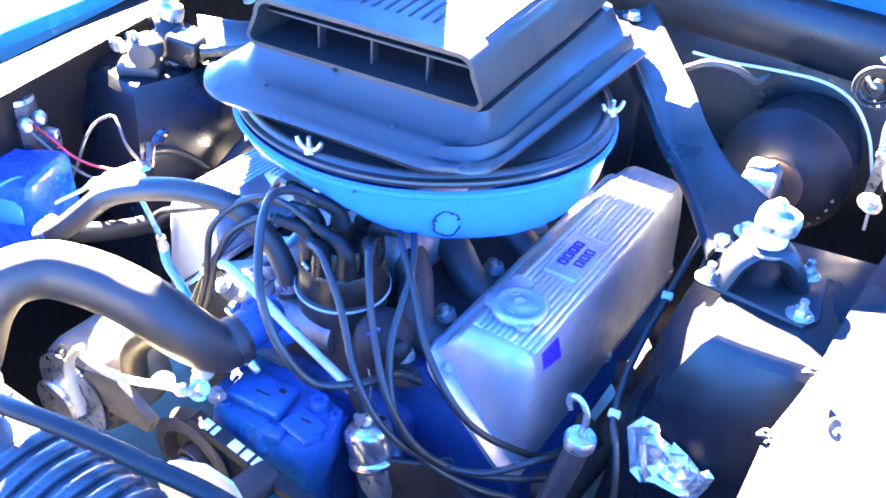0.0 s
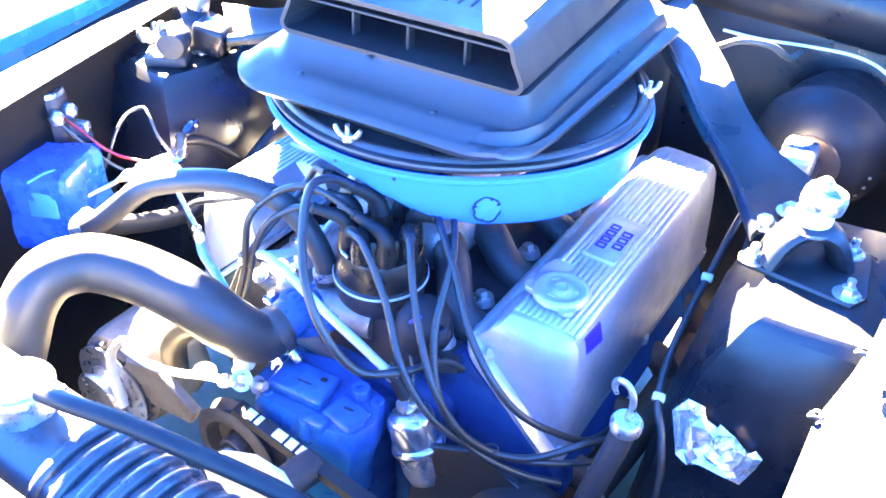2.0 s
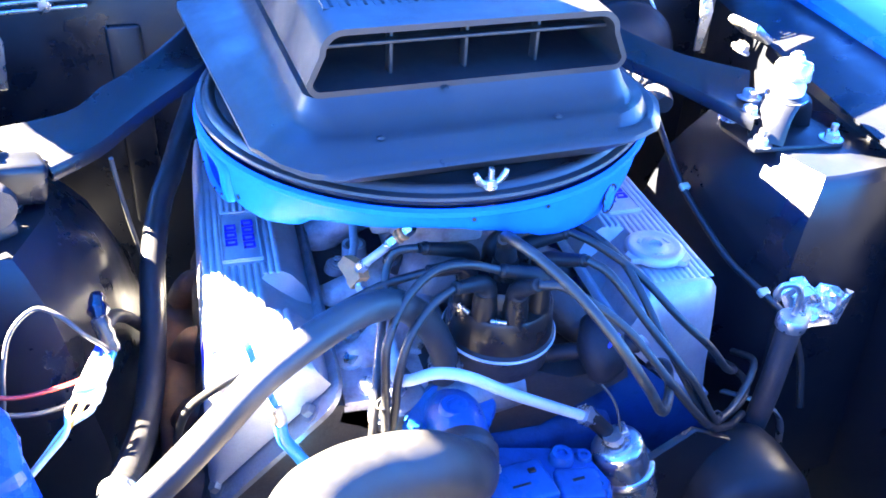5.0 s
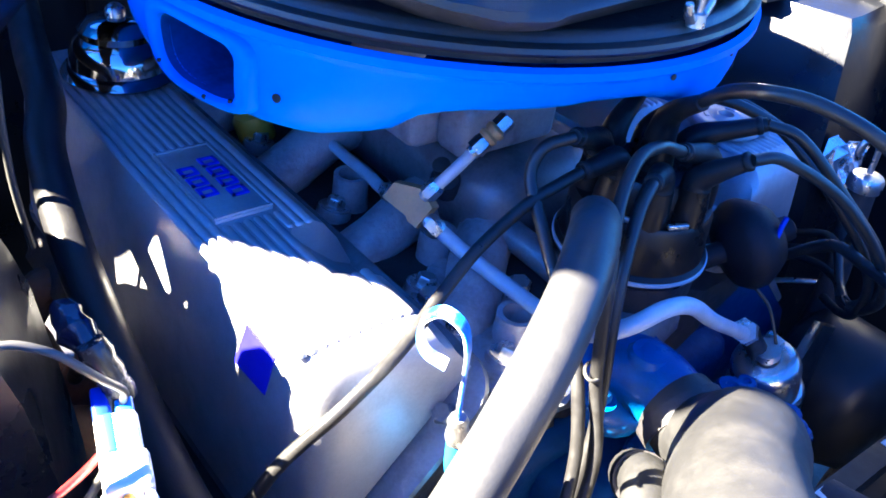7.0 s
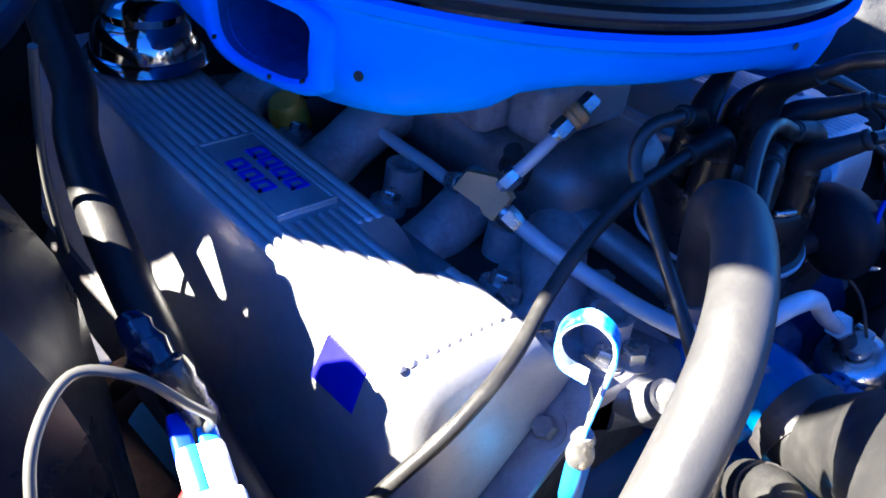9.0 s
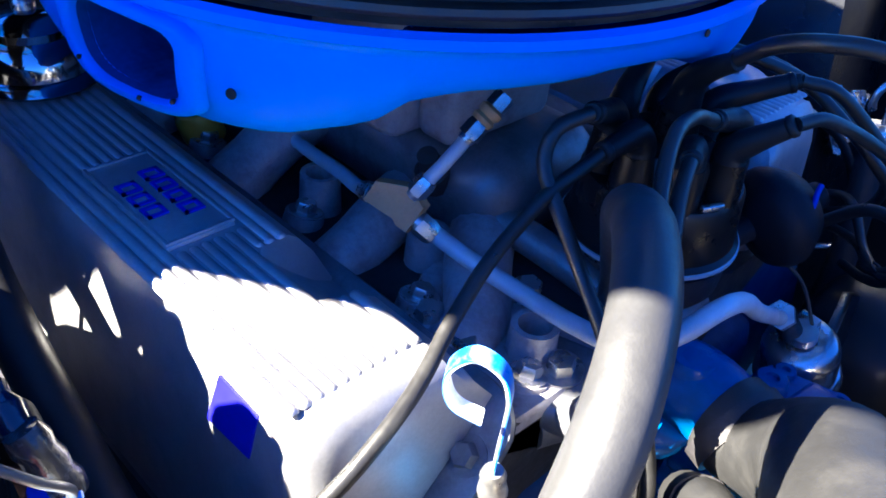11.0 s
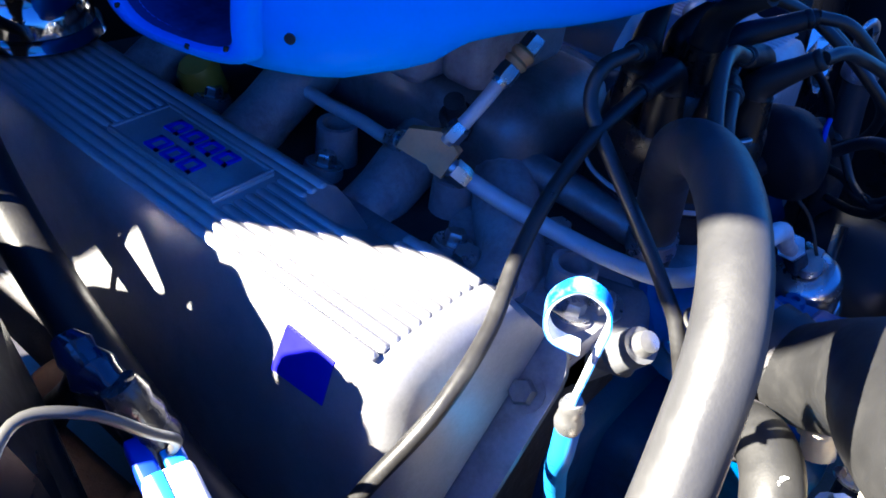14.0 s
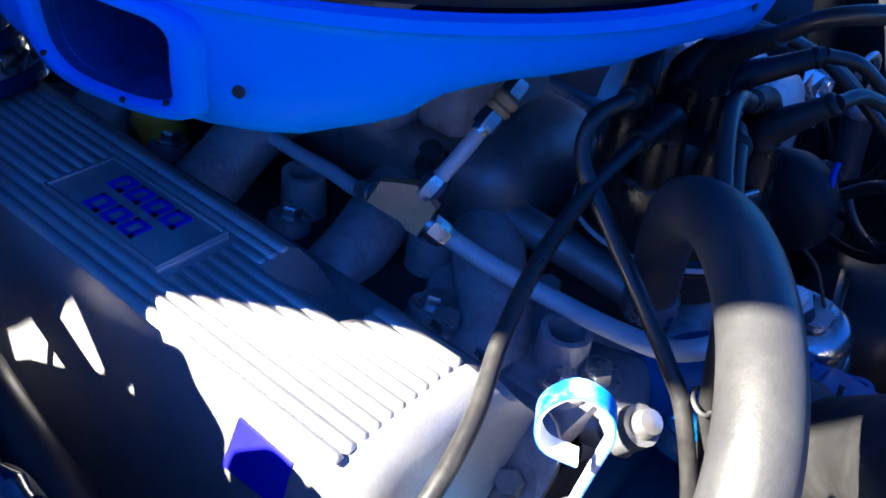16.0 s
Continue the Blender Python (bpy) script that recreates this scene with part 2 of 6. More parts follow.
def part(name, bm, mat, parent=None, label="", smooth=48):
    """One mesh from a bmesh in world places, under a thing or a part; with no parent it is a thing by itself."""
    me = bpy.data.meshes.new(name)
    bmesh.ops.recalc_face_normals(bm, faces=bm.faces)
    bm.to_mesh(me)
    bm.free()
    me.materials.append(mat)
    if smooth:
        for p in me.polygons:
            p.use_smooth = True
        me.set_sharp_from_angle(angle=radians(smooth))
    ob = new(name, me)
    if parent is None:
        lo = Vector([min(v.co[i] for v in me.vertices) for i in range(3)])
        hi = Vector([max(v.co[i] for v in me.vertices) for i in range(3)])
        base = Vector(((lo.x + hi.x) / 2, (lo.y + hi.y) / 2, lo.z))
        me.transform(Matrix.Translation(-base))
        ob.location = base
    else:
        ob.parent = parent
        if parent.parent is None:
            ob.matrix_parent_inverse = Matrix.Translation(-parent.location)
    if label:
        ob["label"] = label
    return ob


# ---- the setting: ground, body shell ----
bm = bmesh.new()
bmesh.ops.create_grid(bm, x_segments=8, y_segments=8, size=400)
tagged(part("ground", bm, ASPHALT, smooth=0), "grey asphalt under and around the car", "ground", kind="structure")

# firewall and cowl
bm = box((1.30, 0.02, 0.62), Matrix.Translation((0, 0.37, 0.60)), 0.006)
firewall = tagged(part("firewall", bm, BLACK_BODY), "black painted steel firewall with pressed ribs", "firewall", kind="structure")
for x in (-0.36, -0.12, 0.10):
    part("pressed_rib", box((0.05, 0.012, 0.34), Matrix.Translation((x, 0.356, 0.66)), 0.005), BLACK_BODY, firewall)
lip = [(0.355, 0.900), (0.345, 0.915), (0.350, 0.985), (0.365, 0.998), (0.50, 1.000), (0.50, 0.99), (0.372, 0.985), (0.365, 0.905)]
bm = loft([[(x, y, z - 0.02 * (x / 0.62) ** 2) for y, z in lip] for x in [-0.64 + 0.08 * k for k in range(17)]])
tagged(part("cowl", bm, BLACK_BODY), "black painted cowl panel above the firewall", "cowl", kind="structure")
lip = [(0.505, 0.985), (0.505, 1.003), (0.62, 1.012), (0.82, 1.03), (0.82, 1.0)]
bm = loft([[(x, y, z - 0.03 * (x / 0.72) ** 2) for y, z in lip] for x in [-0.74 + 0.0925 * k for k in range(17)]])
tagged(part("cowl_grille_panel", bm, BODY_BLUE), "bright blue painted cowl top below the windscreen", "cowl", kind="structure")


def side_shell(s, word):
    """Apron, shock tower and fender of one side; s is 1 for the driver's side."""
    rings = []
    edge = ((-0.86, 0.515, 0.655), (-0.70, 0.515, 0.685), (-0.50, 0.515, 0.722), (-0.35, 0.515, 0.760), (-0.288, 0.515, 0.778), (-0.262, 0.528, 0.826),
            (-0.235, 0.533, 0.838), (-0.17, 0.536, 0.840), (-0.05, 0.545, 0.846), (0.12, 0.563, 0.850), (0.28, 0.582, 0.854), (0.38, 0.594, 0.856))
    for y, x, z in edge:
        if s < 0:
            x, z = 0.545 + 0.22 * (y + 0.2) - 0.008, 0.85 + 0.02 * (y + 0.2)
        top = (max(0.648 + 0.03 * (y + 0.2), x + 0.012), 0.868 + 0.03 * (y + 0.2))
        if s < 0:
            top = (x + 0.055, z + 0.004)
        out = max(top[0] + 0.02, x + 0.05)
        rings.append([(s * px, y, pz) for px, pz in ((x + 0.015, 0.30), (x + 0.015, z - 0.20), (x + 0.015, z - 0.035), (x + 0.018, z - 0.012), (x, z - 0.004), (x, z),
                                                      (x + (top[0] - x) * 0.5, z + (top[1] - z) * 0.5), top, (out, top[1] - 0.004), (out, 0.30))])
    tagged(part("inner_fender", loft(rings), BLACK_BODY if s > 0 else APRON_BLACK), "black steel inner fender apron with a top flange", "inner fender", kind="structure")
    levels = ((0.40, [(0.33, -0.02), (0.345, -0.20), (0.375, -0.305), (0.46, -0.312), (0.55, -0.305), (0.60, -0.2), (0.60, 0.12), (0.36, 0.10)]),
              (0.62, [(0.350, -0.05), (0.355, -0.17), (0.382, -0.280), (0.46, -0.285), (0.55, -0.278), (0.60, -0.18), (0.60, 0.08), (0.37, 0.06)]),
              (0.74, [(0.364, -0.06), (0.367, -0.158), (0.400, -0.256), (0.46, -0.256), (0.545, -0.246), (0.60, -0.16), (0.60, 0.05), (0.385, 0.03)]),
              (0.768, [(0.372, -0.06), (0.374, -0.156), (0.408, -0.248), (0.46, -0.247), (0.545, -0.235), (0.60, -0.15), (0.60, 0.04), (0.395, 0.015)]),
              (0.808, [(0.406, -0.058), (0.407, -0.150), (0.424, -0.234), (0.46, -0.233), (0.545, -0.220), (0.597, -0.14), (0.597, 0.03), (0.420, 0.0)]),
              (0.820, [(0.414, -0.060), (0.414, -0.146), (0.434, -0.223), (0.46, -0.222), (0.54, -0.207), (0.585, -0.13), (0.585, 0.02), (0.428, -0.008)]))
    if s < 0:
        levels = [(z, ring if z < 0.7 else [(ring[0][0] + 0.004, ring[0][1] - 0.022), *ring[1:6], (ring[6][0], ring[6][1] - 0.016), (ring[7][0] + 0.017, ring[7][1] - 0.020)]) for z, ring in levels]
    bm = loft([[(s * x, y, z) for x, y in ring] for z, ring in levels])
    bmesh.ops.subdivide_edges(bm, edges=[e for e in bm.edges if abs(e.verts[0].co.z - e.verts[1].co.z) > 0.05], cuts=3)
    for v in bm.verts:
        v.co += 0.003 * noise.noise_vector(v.co * 9)
    tagged(part("shock_tower", bm, BLACK_BODY, smooth=24), f"black painted steel shock tower {word}", "shock tower", kind="structure")
    # fender: crown, outer side, hem at the hood gap
    rings = []
    for y in (-1.05, -0.8, -0.55, -0.3, -0.05, 0.2, 0.45, 0.75):
        xi = 0.655 + 0.03 * (y + 0.2) if s > 0 else 0.625 + 0.10 * (y + 0.2)
        z = 0.885 + 0.03 * (y + 0.2)
        rings.append([(s * x, y, zz) for x, zz in ((xi, z - 0.03), (xi - 0.004, z - 0.006), (xi + 0.004, z), (xi + 0.05, z + 0.012), (0.80, z + 0.012),
                                                   (0.865, z - 0.01), (0.90, z - 0.06), (0.915, z - 0.20), (0.90, 0.40), (0.88, 0.40), (0.895, z - 0.2),
                                                   (0.85, z - 0.03), (0.79, z), (xi + 0.05, z), (xi + 0.01, z - 0.01))])
    tagged(part("fender", loft(rings), BODY_BLUE, smooth=50), f"bright blue painted front fender {word}", "fender", kind="structure")


side_shell(1, "on the driver's side")
side_shell(-1, "on the passenger's side")

# unseen hood raised on its hinges, with scoop opening and added sunlight slot
HINGE, LIFT, WIDE, LONG, HOLE = (0.42, 0.95), radians(36.7), 0.749, 1.22, 0.217


def on_hood(x, s, up=0.0):
    return Vector((x, HINGE[0] - s * math.cos(LIFT) + up * math.sin(LIFT), HINGE[1] + s * math.sin(LIFT) + up * math.cos(LIFT)))


xs = [-WIDE, -0.70, -0.36, -HOLE - 0.018, -0.1, 0.1, HOLE, 0.36, 0.70, WIDE]
ss = [0, 0.132, 0.23, 0.388, 0.60, 0.85, 1.0, 1.2, LONG]
NX, NS = len(xs) - 1, len(ss) - 1


def solid(i, j):
    """True where the hood is metal: not in the scoop's opening nor in the sunlight slot added at the cowl."""
    if not (0 <= i < NS and 0 <= j < NX):
        return False
    return not (i == 1 and 2 <= j <= 6) and not (i in (3, 4) and 3 <= j <= 5)


bm = bmesh.new()
lay = [[[bm.verts.new(on_hood(x, s, up)) for x in xs] for s in ss] for up in (0.0, 0.022)]


def rim(a, b):
    bm.faces.new((lay[0][a[0]][a[1]], lay[0][b[0]][b[1]], lay[1][b[0]][b[1]], lay[1][a[0]][a[1]]))


for i in range(NS):
    for j in range(NX):
        if solid(i, j):
            for g in lay:
                bm.faces.new((g[i][j], g[i][j + 1], g[i + 1][j + 1], g[i + 1][j]))
for i in range(NS + 1):
    for j in range(NX + 1):
        if j < NX and solid(i, j) != solid(i - 1, j):
            rim((i, j), (i, j + 1))
        if i < NS and solid(i, j) != solid(i, j - 1):
            rim((i, j), (i + 1, j))
hood = thing("hood", "raised bright blue hood with a scoop opening and an added sunlight slot", "hood", on_hood(0, 0))
part("hood_panel", bm, BODY_BLUE, hood, smooth=0)
# Hems added at the rear corners to set where the hood's shadow ends.
for x in (-WIDE, WIDE):
    k = math.copysign(0.004, x)
    rings = [[on_hood(x - k * dx, s, u * deep) for dx, u in ((0, 0.0), (0, -1.0), (1, -1.1), (2, -1.0), (2, 0.0))]
             for s, deep in ((0.02, 0.034), (0.24, 0.031), (0.30, 0.021), (0.36, 0.010), (0.42, 0.001))]
    part("corner_hem", loft(rings), BODY_BLUE, hood)
for x in (-0.62, 0.0, 0.62):
    bm = bmesh.new()
    a, b = (0.95, 1.16) if x == 0 else (0.1, 1.16)
    loft([[on_hood(x + dx, s, u) for dx, u in ((-0.03, -0.002), (-0.02, -0.025), (0.02, -0.025), (0.03, -0.002))] for s in (a, b)], bm)
    part("hood_brace", bm, BLACK_BODY, hood)

# radiator support and front panel
bm = loft([[(x, y, z) for y, z in ((-0.80, 0.30), (-0.80, 0.80), (-0.775, 0.812), (-0.86, 0.818), (-0.90, 0.80), (-0.90, 0.78), (-0.82, 0.79), (-0.82, 0.30))]
           for x in [-0.60 + 0.1 * k for k in range(13)]])
tagged(part("radiator_support", bm, BLACK_BODY), "black painted radiator support across the front", "radiator support", kind="structure")
bm = box((1.24, 1.26, 0.03), Matrix.Translation((0, -0.21, 0.20)), 0.004)
tagged(part("splash_shield", bm, DARK_IRON), "dark oily underside below the engine", "splash shield", kind="structure")

# ---- engine ----
engine = thing("engine_block", "blue painted V8 engine block and heads, darkened for shade", "engine", (0, -0.05, 0.30))
bm = box((0.30, 0.62, 0.36), Matrix.Translation((0, -0.05, 0.44)), 0.02)
part("block", bm, SHADED_BLUE, engine)
for s in (-1, 1):
    head = [(0.085, 0.665), (0.155, 0.695), (0.285, 0.575), (0.30, 0.54), (0.21, 0.44), (0.06, 0.58)]
    y0, y1 = (-0.335, 0.16) if s > 0 else (-0.345, 0.15)
    part("cylinder_head", loft([[(s * x, y, z) for x, z in head] for y in (y0, y1)]), SHADED_BLUE if s > 0 else DARK_IRON, engine)
# timing cover and water pump, blue castings with bosses
bm = box((0.18, 0.06, 0.26), Matrix.Translation((-0.01, -0.375, 0.47)), 0.015)
part("timing_cover", bm, SHADED_BLUE, engine)
pump = [(-0.056, -0.462), (-0.040, -0.482), (0.045, -0.478), (0.092, -0.468), (0.105, -0.44), (0.092, -0.39), (0.0, -0.372), (-0.05, -0.39)]
bm = loft([[(0.04 + (x - 0.04) * k, -0.43 + (y + 0.43) * k, z + 0.035 * (-x) + dz) for x, y in pump]
           for k, z, dz in ((0.62, 0.47, 0), (0.72, 0.54, 0), (0.97, 0.590, 0), (1.0, 0.606, 0), (0.97, 0.625, 0), (0.90, 0.633, 0))])
part("water_pump", bm, ENGINE_BLUE, engine)
for x, y, z, r, h in ((-0.03, -0.468, 0.632, 0.010, 0.008), (0.035, -0.475, 0.628, 0.010, 0.010), (0.085, -0.445, 0.626, 0.012, 0.014),
                      (0.06, -0.405, 0.630, 0.016, 0.018), (0.0, -0.42, 0.632, 0.012, 0.010), (0.085, -0.405, 0.622, 0.011, 0.018)):
    r, h = r * 0.72, h * 0.7
    bm = turned([(0.0001, -0.02), (r * 1.3, -0.02), (r * 1.05, h - 0.002), (r * 0.9, h), (r * 0.45, h), (r * 0.4, h - 0.003), (0.0001, h - 0.003)], Matrix.Translation((x, y, z)), 14)
    part("casting_boss", bm, ENGINE_BLUE, engine)
for (w, l, h), (x, y, z), turn in (((0.074, 0.050, 0.016), (0.000, -0.436, 0.640), 8), ((0.046, 0.040, 0.012), (0.066, -0.440, 0.631), -6), ((0.022, 0.070, 0.010), (-0.046, -0.430, 0.637), 4), ((0.030, 0.018, 0.020), (0.044, -0.468, 0.628), 12)):
    part("casting_pad", box((w, l, h), pose(x, y, z, 0, 3, turn), 0.005, seg=3), ENGINE_BLUE, engine)
for x, y, w, l in ((-0.022, -0.452, 0.010, 0.006), (0.020, -0.424, 0.008, 0.006), (0.004, -0.440, 0.020, 0.003), (0.066, -0.436, 0.014, 0.004)):
    part("casting_groove", box((w, l, 0.003), pose(x, y, 0.6470 if x < 0.05 else 0.636, 0, 3, 8), 0.001), SLOT_BLACK, engine, "dark casting groove")

# intake manifold
intake = thing("intake_manifold", "dull cast aluminium intake manifold with stained runners", "intake manifold", (0, -0.08, 0.66))
# Floor, plenum and ridge use darker metals to carry the shade below the pan.
bm = loft([[(x, y, z) for x, z in ((-0.155, 0.672), (-0.150, 0.690), (-0.085, 0.684), (-0.05, 0.700), (0.05, 0.700), (0.085, 0.684), (0.150, 0.690), (0.155, 0.672), (0.06, 0.62), (-0.06, 0.62))]
           for y in (-0.345, -0.30, -0.2, -0.1, 0.0, 0.1, 0.15)])
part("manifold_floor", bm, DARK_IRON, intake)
bm = box((0.13, 0.30, 0.078), Matrix.Translation((0, -0.09, 0.726)), 0.032, seg=5)
part("plenum", bm, DIMMED_CAST, intake)
# Driver's runners take dark metal for shade; the passenger's stay pale.
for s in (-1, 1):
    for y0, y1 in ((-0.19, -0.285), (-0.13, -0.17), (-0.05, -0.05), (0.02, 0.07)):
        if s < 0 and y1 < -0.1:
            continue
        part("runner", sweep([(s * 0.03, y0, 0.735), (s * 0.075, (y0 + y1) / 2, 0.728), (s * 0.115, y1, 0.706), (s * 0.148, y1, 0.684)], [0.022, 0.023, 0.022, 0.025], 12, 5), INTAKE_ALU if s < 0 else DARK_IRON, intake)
    for y in (-0.325, -0.235, -0.115, 0.01):
        m = Matrix.Translation((s * 0.122, y, 0.684)) @ pose(0, 0, 0, 0, s * -14, 0)
        part("bolt_boss", turned([(0.0001, -0.01), (0.016, -0.01), (0.014, 0.012), (0.0001, 0.012)], m, 16), INTAKE_ALU, intake)
        part("manifold_bolt", hex_bolt(m @ Matrix.Translation((0, 0, 0.012)), 0.008, 0.007), ZINC, intake)
for x, y, h in ((-0.080, -0.200, 0.035), (-0.1005, -0.3116, 0.039), (-0.098, -0.105, 0.04)):
    part("hollow_boss", turned([(0.016, 0), (0.0145, h), (0.0105, h), (0.0105, h - 0.02), (0.0001, h - 0.02)], Matrix.Translation((x, y, 0.676)), 18), INTAKE_ALU, intake)
# low runners of the passenger's front, a ledge with pads and a ridge
for y0, y1 in ((-0.20, -0.275), (-0.15, -0.165)):
    part("runner", sweep([(-0.02, y0, 0.712), (-0.070, (y0 + y1) / 2, 0.704), (-0.112, y1, 0.692), (-0.146, y1, 0.676)], [0.024, 0.023, 0.021, 0.022], 14, 5), INTAKE_ALU, intake)
part("ledge", plate([(-0.150, -0.345), (-0.02, -0.350), (-0.03, -0.20), (-0.10, -0.215), (-0.150, -0.25)], Matrix.Translation((0, 0, 0.684)), 0.010, bevel=0.03), INTAKE_ALU, intake)
part("vacuum_port", turned([(0.0001, 0), (0.012, 0), (0.012, 0.016), (0.008, 0.018), (0.007, 0.034), (0.0001, 0.035)], pose(-0.062, -0.185, 0.735, 10, -30, 0), 16), DARK_IRON, intake, "dark capped vacuum port")
part("ridge", sweep([(-0.035, -0.335, 0.706), (-0.04, -0.28, 0.716), (-0.045, -0.22, 0.722)], 0.012, 10, 5), DIMMED_CAST, intake)
part("bolt_pad", box((0.060, 0.058, 0.022), pose(-0.099, -0.336, 0.683, 0, -8, 18), 0.007, seg=3), DIMMED_CAST, intake)
part("pad_washer", turned([(0.0001, 0), (0.0135, 0), (0.0135, 0.0022), (0.0001, 0.0026)], pose(-0.100, -0.334, 0.6935, 0, -8, 0), 20), ZINC, intake)
for x, y in ((-0.100, -0.334), (-0.132, -0.285), (-0.060, -0.275), (-0.128, -0.252)):
    part("pad_bolt", hex_bolt(pose(x, y, 0.695, 0, -8, 25), 0.0092, 0.008), ZINC, intake)
# front water neck with brown sender
part("water_crossover", sweep([(-0.12, -0.330, 0.665), (-0.08, -0.342, 0.668), (-0.03, -0.345, 0.680), (0.03, -0.335, 0.680)], [0.020, 0.022, 0.026, 0.024], 14), DIMMED_CAST, intake)
m = between((-0.1180, -0.3604, 0.686), (-0.1220, -0.3744, 0.708))
part("sender", turned([(0.0001, 0), (0.012, 0), (0.011, 0.022), (0.0001, 0.022)], m, 16), DIMMED_CAST, intake)
part("valley_plug", turned([(0.0001, 0), (0.017, 0), (0.017, 0.022), (0.013, 0.029), (0.0001, 0.030)], pose(-0.112, 0.026, 0.690, 0, -20, 0), 18), YELLOW_ZINC, intake, "small yellow plated plug")
part("sender_plug", turned([(0.0001, 0.022), (0.0075, 0.022), (0.0065, 0.030), (0.0001, 0.031)], m, 14), ZINC, intake, "pale threaded plug")

# thermostat housing
tstat = thing("thermostat_housing", "blue painted thermostat housing with a bolted flange", "thermostat housing", (-0.05, -0.385, 0.66))
ends = [(0.052 * math.cos(a) * (1.0 if abs(math.cos(a)) > 0.5 else 0.72), 0.036 * math.sin(a)) for a in (math.pi * k / 12 for k in range(24))]
part("flange", plate(ends, pose(-0.05, -0.368, 0.676, 18, -8, 25), 0.014, bevel=0.08), ENGINE_BLUE, tstat)
part("neck", sweep([(-0.05, -0.370, 0.680), (-0.049, -0.384, 0.692), (-0.049, -0.408, 0.692), (-0.053, -0.450, 0.680)], [0.029, 0.027, 0.026, 0.024], 18), ENGINE_BLUE, tstat)
part("boss", turned([(0.0001, 0), (0.017, 0), (0.015, 0.040), (0.0125, 0.043), (0.0075, 0.043), (0.0075, 0.033), (0.0001, 0.033)], Matrix.Translation((-0.053, -0.390, 0.676)), 20), ENGINE_BLUE, tstat)
part("boss_hole", turned([(0.0001, 0), (0.0074, 0), (0.0074, 0.002), (0.0001, 0.002)], Matrix.Translation((-0.053, -0.390, 0.7092)), 16), SLOT_BLACK, tstat, "dark threaded hole")
for dx, dy in ((-0.040, -0.018), (0.040, 0.02)):
    part("housing_bolt", hex_bolt(Matrix.Translation((-0.05 + dx, -0.368 + dy, 0.690)), 0.0075, 0.007), ENGINE_BLUE, tstat)


# ---- valve covers ----
def valve_cover(s, y0, y1, word):
    """A ribbed cast cover, s = 1 on the driver's side; y0 and y1 are the ends of its flat ribbed top."""
    root = thing("valve_cover", f"ribbed cast aluminium valve cover {word}", "valve cover", (s * 0.22, (y0 + y1) / 2, 0.58), "valve covers")
    total = 0.872
    outline = [(0.160, 0.706), (0.168, 0.726), (0.180, 0.742), (0.190, 0.7485), (0.205, 0.750), (0.235, 0.750), (0.258, 0.7495),
               (0.268, 0.746), (0.2745, 0.736), (0.280, 0.70), (0.284, 0.65), (0.287, 0.590)]

    def foot(x, z):
        d = (total - x - z) / 2
        return x + d, z + d

    rings = []
    stations = [(y0 - 0.0260, 0.02, 0.93), (y0 - 0.0250, 0.30, 0.94), (y0 - 0.0230, 0.56, 0.95), (y0 - 0.0190, 0.77, 0.965), (y0 - 0.0130, 0.90, 0.985), (y0 - 0.0075, 0.967, 0.995), (y0 - 0.003, 1, 1)]
    notch = (y0 + 0.058, y0 + 0.108)
    stations += [(notch[0] - 0.010, 1, 1), (notch[0], 1, 1.5), (notch[1], 1, 1.5), (notch[1] + 0.010, 1, 1)]
    stations += [(y1, 1, 1), (y1 + 0.017, 0.975, 0.985), (y1 + 0.029, 0.90, 0.955), (y1 + 0.0355, 0.72, 0.935), (y1 + 0.0385, 0.42, 0.92), (y1 + 0.040, 0.02, 0.91)]
    for y, h, k in stations:
        ring = []
        for i, (x, z) in enumerate(outline):
            if k == 1.5:
                if 1 <= i <= 4:
                    x, z = ((0.176, 0.714), (0.192, 0.728), (0.204, 0.740), (0.212, 0.7495))[i - 1]
                kk = 1
            else:
                kk = k
            fx, fz = foot(x, z)
            x, z = fx + (x - fx) * h, fz + (z - fz) * h
            cx, cz = 0.2265, total - 0.2265
            t = ((x - cx) - (z - cz)) / 2
            x, z = x + (kk - 1) * t, z - (kk - 1) * t
            ring.append((s * x, y, z))
        rings.append(ring)
    part("cover", loft(rings), CAST_ALU, root, smooth=26)
    # ribs, cut away at the notch and round the name plate
    plate_a, plate_b = (y0 + 0.140, y0 + 0.240)
    n = 11
    for k in range(n):
        x = 0.1925 + 0.0755 * k / (n - 1)
        spans = [(y0 + 0.001, y1 - 0.001)]
        if x < 0.212:
            spans = [(y0 + 0.001, notch[0] - 0.006), (notch[1] + 0.006, y1 - 0.001)]
        if 0.205 < x < 0.252:
            a, b = spans[-1]
            spans = spans[:-1] + [(a, plate_a - 0.004), (plate_b + 0.004, b)]
        for a, b in spans:
            sec = [(-0.0037, -0.0003), (-0.0024, 0.0013), (-0.0009, 0.0021), (0.0009, 0.0021), (0.0024, 0.0013), (0.0037, -0.0003)]
            bm = bmesh.new()
            loft([[(s * (x + dx * q), y, 0.7492 + dz * q2) for dx, dz in sec] for y, q, q2 in
                  ((a, 0.7, 0.5), (a + 0.002, 1, 1), (b - 0.002, 1, 1), (b, 0.7, 0.5))], bm)
            part("rib", bm, CAST_ALU, root, smooth=75)
    # name plate with plain raised bars in place of its lettering
    bm = box((0.044, plate_b - plate_a, 0.004), Matrix.Translation((s * 0.2285, (plate_a + plate_b) / 2, 0.7505)), 0.0015)
    tag = part("name_plate", bm, CAST_ALU, root)
